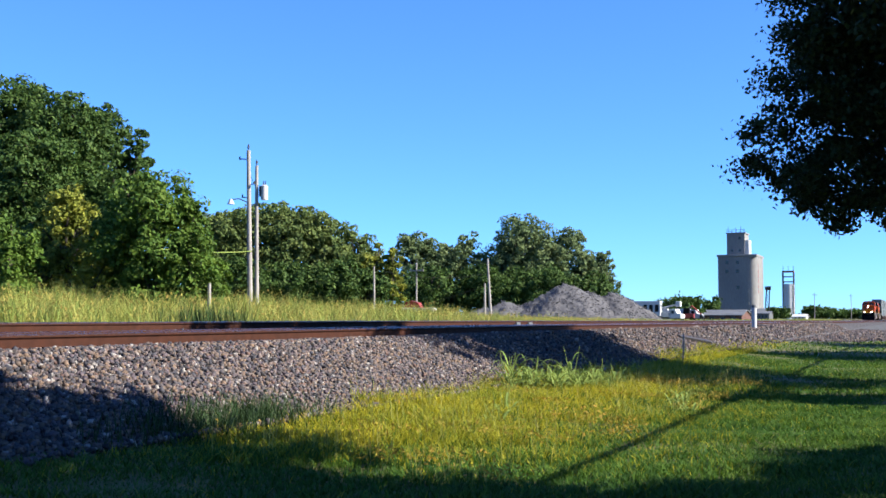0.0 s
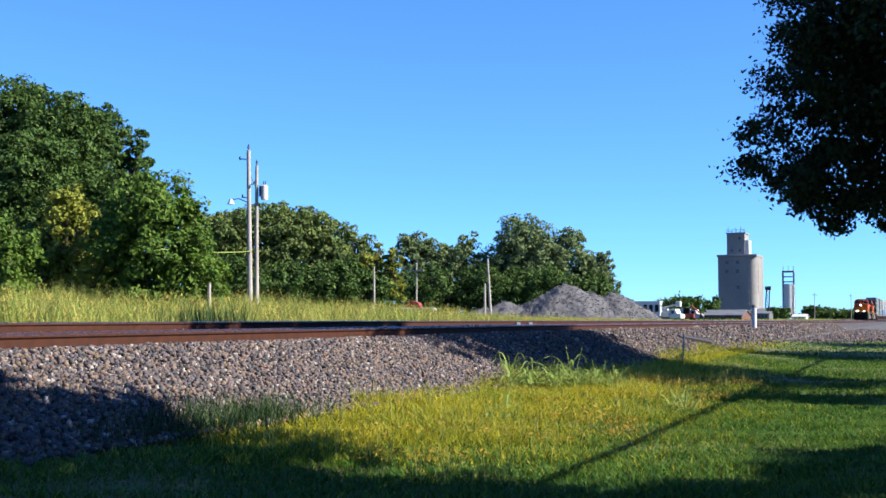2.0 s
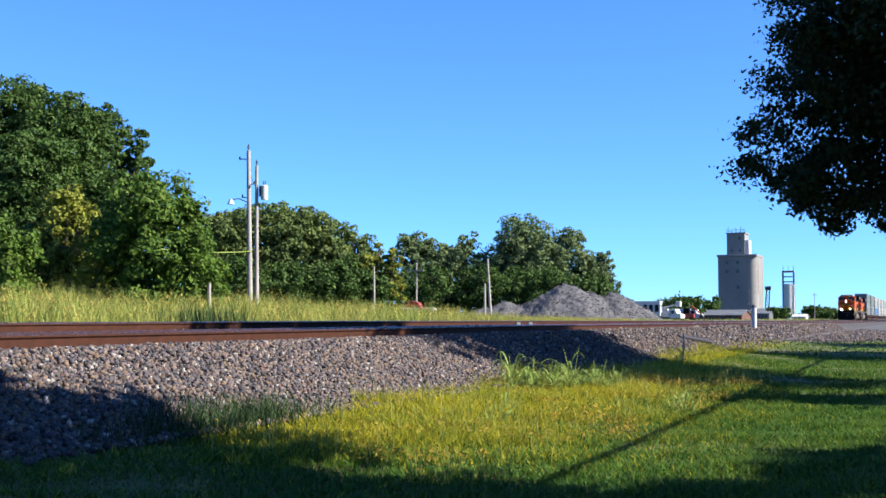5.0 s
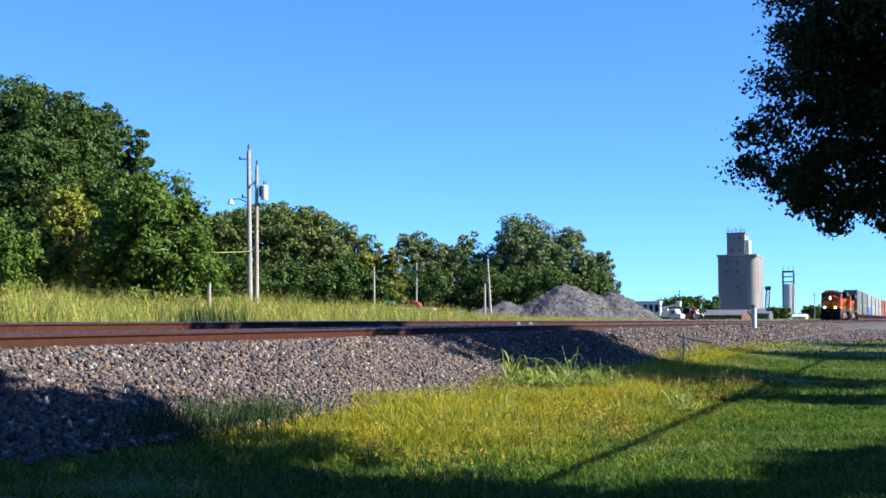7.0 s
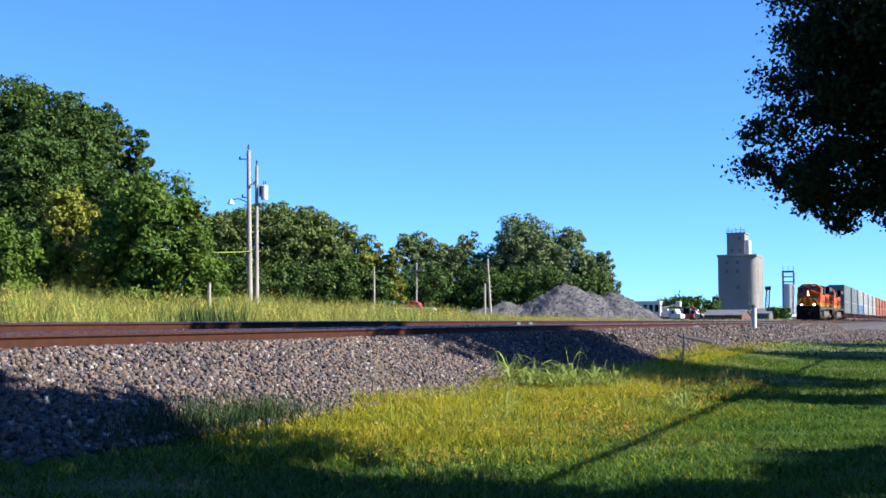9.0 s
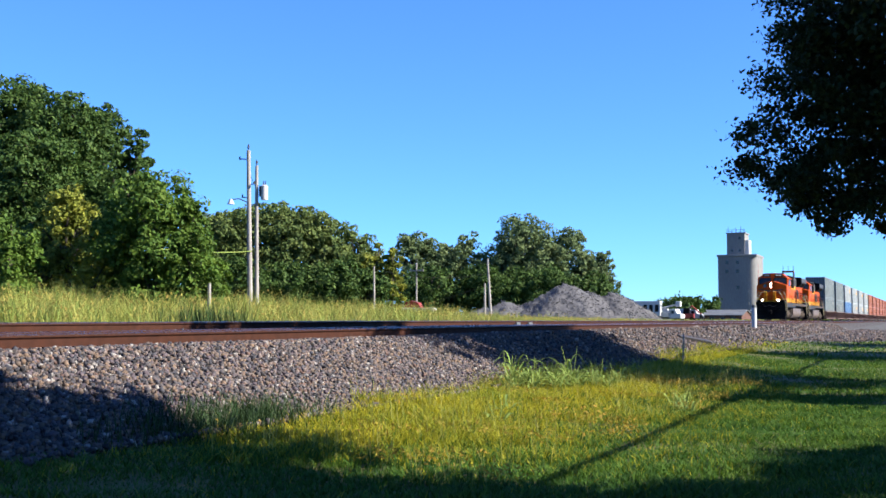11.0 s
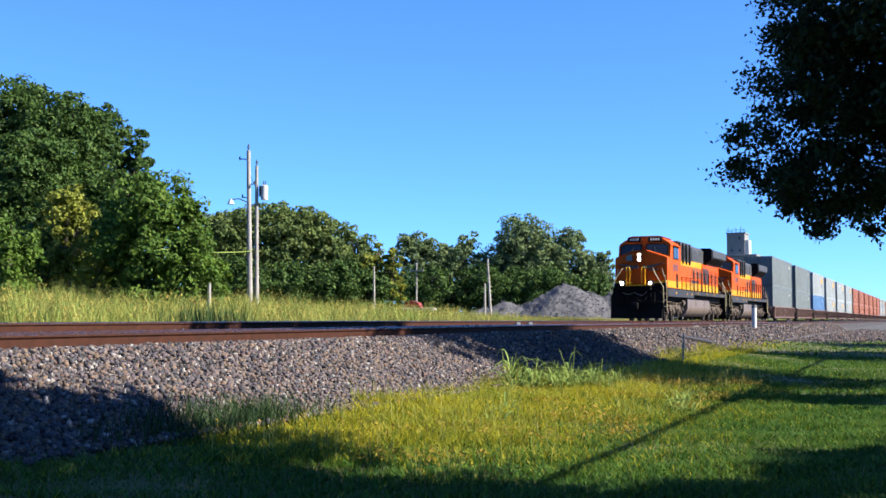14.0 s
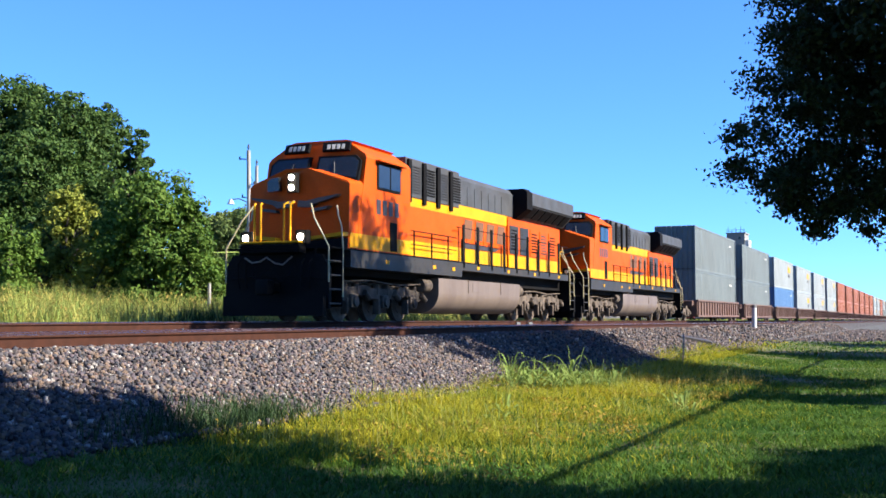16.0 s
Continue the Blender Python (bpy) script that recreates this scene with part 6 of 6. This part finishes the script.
    x, y = rng.normal(28.4, 1.1, 500), rng.normal(19.5, 0.3, 500)
    lay("dark_reeds", "clump of dark green reeds in the field", M_REED, rng, x, y, rng.uniform(0.8, 1.5, 500), np.full(500, 0.05), rng.uniform(0.0, 0.35, 500))
    # tufts at the foot of the bank, shade put in by the dark reed colour
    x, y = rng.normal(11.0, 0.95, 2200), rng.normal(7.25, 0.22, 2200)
    lay("bank_weeds", "thin weeds at the ballast bank's foot, coloured dark for the shade", M_REED, rng, x, y, rng.uniform(0.1, 0.34, 2200), np.full(2200, 0.011), rng.uniform(0.2, 1.2, 2200))


grow()


def arching_leaf(bm, root, a, length, rise, w, n=7):
    d, s = Vector((math.cos(a), math.sin(a), 0)), Vector((-math.sin(a), math.cos(a), 0))
    rows = []
    for k in range(n + 1):
        t = k / n
        c = root + d * (length * t) + Vector((0, 0, rise * (2.4 * t - 2.0 * t * t)))
        ww = w * (0.45 + 1.3 * t - 1.72 * t * t)
        rows.append((bm.verts.new(c - s * ww), bm.verts.new(c + Vector((0, 0, -ww * 0.35))), bm.verts.new(c + s * ww)))
    for p, q in zip(rows[:-1], rows[1:]):
        bm.faces.new((p[0], p[1], q[1], q[0]))
        bm.faces.new((p[1], p[2], q[2], q[1]))


WEEDS = []       # weeds that sway


def coarse_weed(x, y, h, n, seed, label="coarse broad-bladed green weed on the bank edge"):
    rng = random.Random(seed)
    z = float(surface_z(np.array(x), np.array(y)))
    g = thing("weed", label, "weed", "coarse weeds on the bank", m=pose(x, y, z))
    for k in range(n):
        bm = B()
        hh = h * rng.uniform(0.3, 0.85)
        arching_leaf(bm, Vector((rng.uniform(-0.1, 0.1), rng.uniform(-0.1, 0.1), hh * rng.uniform(0.0, 0.5))), rng.uniform(0, 6.28), h * rng.uniform(0.6, 1.15), hh * 0.9, rng.uniform(0.018, 0.034))
        part("blade", bm, M_WEED, g)
    bm = B()
    for k in range(3):
        tube(bm, (rng.uniform(-0.08, 0.08), rng.uniform(-0.08, 0.08), -0.05), (rng.uniform(-0.2, 0.2), rng.uniform(-0.2, 0.2), h * rng.uniform(0.7, 1.0)), 0.01, 0.005, 5)
    part("stem", bm, M_WEED, g)
    WEEDS.append((g, x, y, z))
    return g


for i, (x, y, h, n) in enumerate(((19.7, 7.1, 0.75, 11), (20.3, 6.8, 0.6, 10), (19.9, 6.4, 0.55, 9), (20.6, 6.2, 0.8, 12), (21.2, 5.9, 0.6, 9), (21.0, 6.4, 0.5, 9), (17.7, 3.6, 0.42, 10),
                                  (18.1, 3.75, 0.35, 8), (17.3, 3.4, 0.3, 8), (15.3, 5.6, 0.35, 8), (22.0, 5.7, 0.5, 8), (20.0, 6.9, 0.5, 14), (20.4, 6.5, 0.45, 14), (20.9, 6.2, 0.5, 14), (21.4, 6.1, 0.45, 14), (19.5, 6.8, 0.4, 12), (21.6, 5.6, 0.4, 12), (32.0, 6.5, 0.8, 8), (14.0, 5.2, 0.3, 7), (19.3, 6.5, 0.5, 18), (19.7, 6.2, 0.55, 20), (20.2, 6.0, 0.5, 20), (20.7, 5.8, 0.5, 18), (19.2, 6.9, 0.7, 10), (20.9, 5.6, 0.4, 16), (18.6, 6.6, 0.35, 14))):
    coarse_weed(x, y, h, n, 70 + i)


def flowers():
    rng = np.random.default_rng(9)
    pts = []
    for cx, cy, sx, sy, n in ((14.6, 4.1, 0.18, 0.1, 26), (14.2, 4.5, 0.3, 0.15, 12), (23.0, 3.7, 1.0, 0.25, 50), (16.4, 3.0, 0.15, 0.08, 14), (21.5, 4.3, 0.5, 0.2, 18)):
        pts.append(np.stack([rng.normal(cx, sx, n), rng.normal(cy, sy, n)], 1))
    p = np.concatenate(pts)
    n = len(p)
    z = surface_z(p[:, 0], p[:, 1]) + rng.uniform(0.14, 0.3, n)
    a = np.arange(6) * np.pi / 3
    r = rng.uniform(0.01, 0.02, n)
    ring = np.stack([p[:, None, 0] + r[:, None] * np.cos(a), p[:, None, 1] + r[:, None] * np.sin(a), z[:, None] + 0.01 * np.sin(3 * a)], 2)
    top = np.stack([p[:, 0], p[:, 1], z + 0.015], 1)[:, None]
    v = np.concatenate([ring, top], 1).reshape(-1, 3)
    i = np.arange(n)[:, None] * 7
    f = np.concatenate([i + [k, (k + 1) % 6, 6] for k in range(6)], 0)
    tagged(raw("yellow_flowers", v, f, M_FLOWER), "small yellow wildflowers scattered in the grass", "flowers", kind="stuff")


flowers()


# ---- ties, plates and ballast stones ----
def tie_mesh(seed):
    rng = random.Random(seed)
    bm = B()
    box(bm, -0.115, 0.115, -1.3, 1.3, -0.18, 0.0, 0.012)
    for v in bm.verts:
        v.co += Vector((rng.uniform(-0.008, 0.008), rng.uniform(-0.02, 0.02), rng.uniform(-0.006, 0.004)))
    me = bpy.data.meshes.new("tie")
    bm.to_mesh(me)
    bm.free()
    me.materials.append(M_TIE)
    return me


def ties():
    kinds = [tie_mesh(k) for k in range(5)]
    rng = random.Random(4)
    for k in range(290):
        share("tie", rng.choice(kinds), bank, pose(4 + k * 0.495, NEAR_Y + rng.uniform(-0.05, 0.05), NEAR_TOP - 0.205 - float(grade(4 + k * 0.495)), 0, 0, rng.uniform(-0.8, 0.8)))
    for k in range(280):
        share("tie", rng.choice(kinds), bank, pose(8 + k * 0.495, FAR_Y + rng.uniform(-0.05, 0.05), FAR_TOP - 0.205 - float(grade(8 + k * 0.495)), 0, 0, rng.uniform(-0.8, 0.8)))
    bm = B()
    for yc, top in ((NEAR_Y, NEAR_TOP), (FAR_Y, FAR_TOP)):
        for k in range(120):
            for s in (-0.753, 0.753):
                x = 4 + k * 0.495
                if x > 6:
                    m = Matrix.Translation((x, yc + s, top))
                    v = [bm.verts.new(m @ Vector(c)) for c in ((-0.1, -0.18, -0.198), (0.1, -0.18, -0.198), (0.1, 0.18, -0.198), (-0.1, 0.18, -0.198), (-0.1, -0.08, -0.186), (0.1, -0.08, -0.186), (0.1, 0.08, -0.186), (-0.1, 0.08, -0.186))]
                    for q in ((4, 5, 6, 7), (0, 1, 5, 4), (2, 3, 7, 6), (1, 2, 6, 5), (3, 0, 4, 7)):
                        bm.faces.new([v[i] for i in q])
                    for dx in (-0.06, 0.06):
                        box(bm, x + dx - 0.012, x + dx + 0.012, yc + s - 0.105, yc + s - 0.075, top - 0.19, top - 0.15)
                    box(bm, x + 0.13, x + 0.17, yc + s - 0.1, yc + s + 0.1, top - 0.21, top - 0.165)
    for v in bm.verts:
        v.co.z -= float(grade(v.co.x))
    ob = part("tie_plates", bm, M_RAIL, bank)
    tagged(ob, kind="stuff")


def stones():
    rng = np.random.default_rng(8)
    sets = []
    for n, x0, x1, y0, y1, r0, r1 in ((38000, 7.5, 25, 7.0, 9.9, 0.019, 0.042), (9000, 25, 50, 7.0, 9.9, 0.026, 0.052), (6000, 50, 120, 7.0, 9.9, 0.045, 0.085), (4000, 8, 40, 9.9, 13.0, 0.026, 0.048), (2500, 12, 40, 13.0, 16.8, 0.026, 0.048), (2500, 10, 60, 16.6, 18.6, 0.03, 0.06), (7000, 56, 125, 2.0, 7.1, 0.035, 0.085)):
        x, y = scatter(rng, n, x0, x1, y0, y1)
        if y1 < 7.2:
            on = y > apron_edge(x) + np.abs(rng.normal(0, 0.5, n)) - 0.35
            x, y = x[on], y[on]
            n = len(x)
        r = rng.uniform(r0, r1, n)
        under = (np.abs(y - NEAR_Y) < 0.95) | (np.abs(y - FAR_Y) < 0.95)
        z = np.where(y > 7.05, bank_z(y) - grade(x), ground_z(x, y) + 0.06) + r * rng.uniform(-0.1, 0.9, n) - np.where(under, 0.05, 0.0)
        sets.append((x, y, z, r))
    x, y, z, r = [np.concatenate(c) for c in zip(*sets)]
    single = (x > 9.5) & (x < 14.5) & (y > 7.6) & (y < 9.0)
    pick = np.flatnonzero(single)[:290]
    rest = np.ones(len(x), bool)
    rest[pick] = False
    v, f = stones_at(rng, x[rest], y[rest], z[rest], r[rest])
    ob = raw("ballast_stones", v, f, M_BALLAST, bank)
    tagged(ob, kind="stuff")
    kinds = []
    for k in range(12):
        v, f = stones_at(rng, np.zeros(1), np.zeros(1), np.zeros(1), np.ones(1))
        me = bpy.data.meshes.new("stone")
        me.from_pydata(v.tolist(), [], f.tolist())
        me.materials.append(M_STONE)
        kinds.append(me)
    for k, i in enumerate(pick):
        m = pose(float(x[i]), float(y[i]), float(z[i]), (k * 37) % 360, 0, (k * 71) % 360) @ Matrix.Scale(float(r[i]) * 1.15, 4)
        share("stone", kinds[k % 12], bank, m)


ties()
stones()


# ---- what moves ----
def motions():
    for ob, off, up in MOVERS:
        walk(ob, [(t, pose(x + off, FAR_Y, FAR_TOP + up - float(grade(x + off + 10)))) for t, x in TRAIN])
    ts = [k / 30 for k in range(481)]
    xs = np.interp(ts, [t for t, x in TRAIN], [x for t, x in TRAIN])
    for w, x, r in WHEELS:
        walk(w, [(t, pose(x, 0, r, 0, math.degrees(p / r), 0)) for t, p in zip(ts, xs)])
    # the wind pushes the boughs out over the lawn, most at the end
    sway = [(0.0, 0.0), (1.5, 0.1), (3.5, 0.03), (5.0, 0.09), (7.0, 0.12), (9.0, -0.02), (10.5, 0.1), (12.5, 0.25), (14.5, 0.4), (16.0, 0.42)]
    for ob, k in WAVERS:
        walk(ob, [(t, pose(0, d * (0.7 + 0.25 * k), -d * 0.3 * k / 2)) for t, d in sway])
    for i, (g, x, y, z) in enumerate(WEEDS):
        walk(g, [(k, pose(x, y, z, 5 * math.sin(k * 1.9 + i), 6 * math.sin(k * 1.3 + i * 2), 0)) for k in range(17)])


motions()
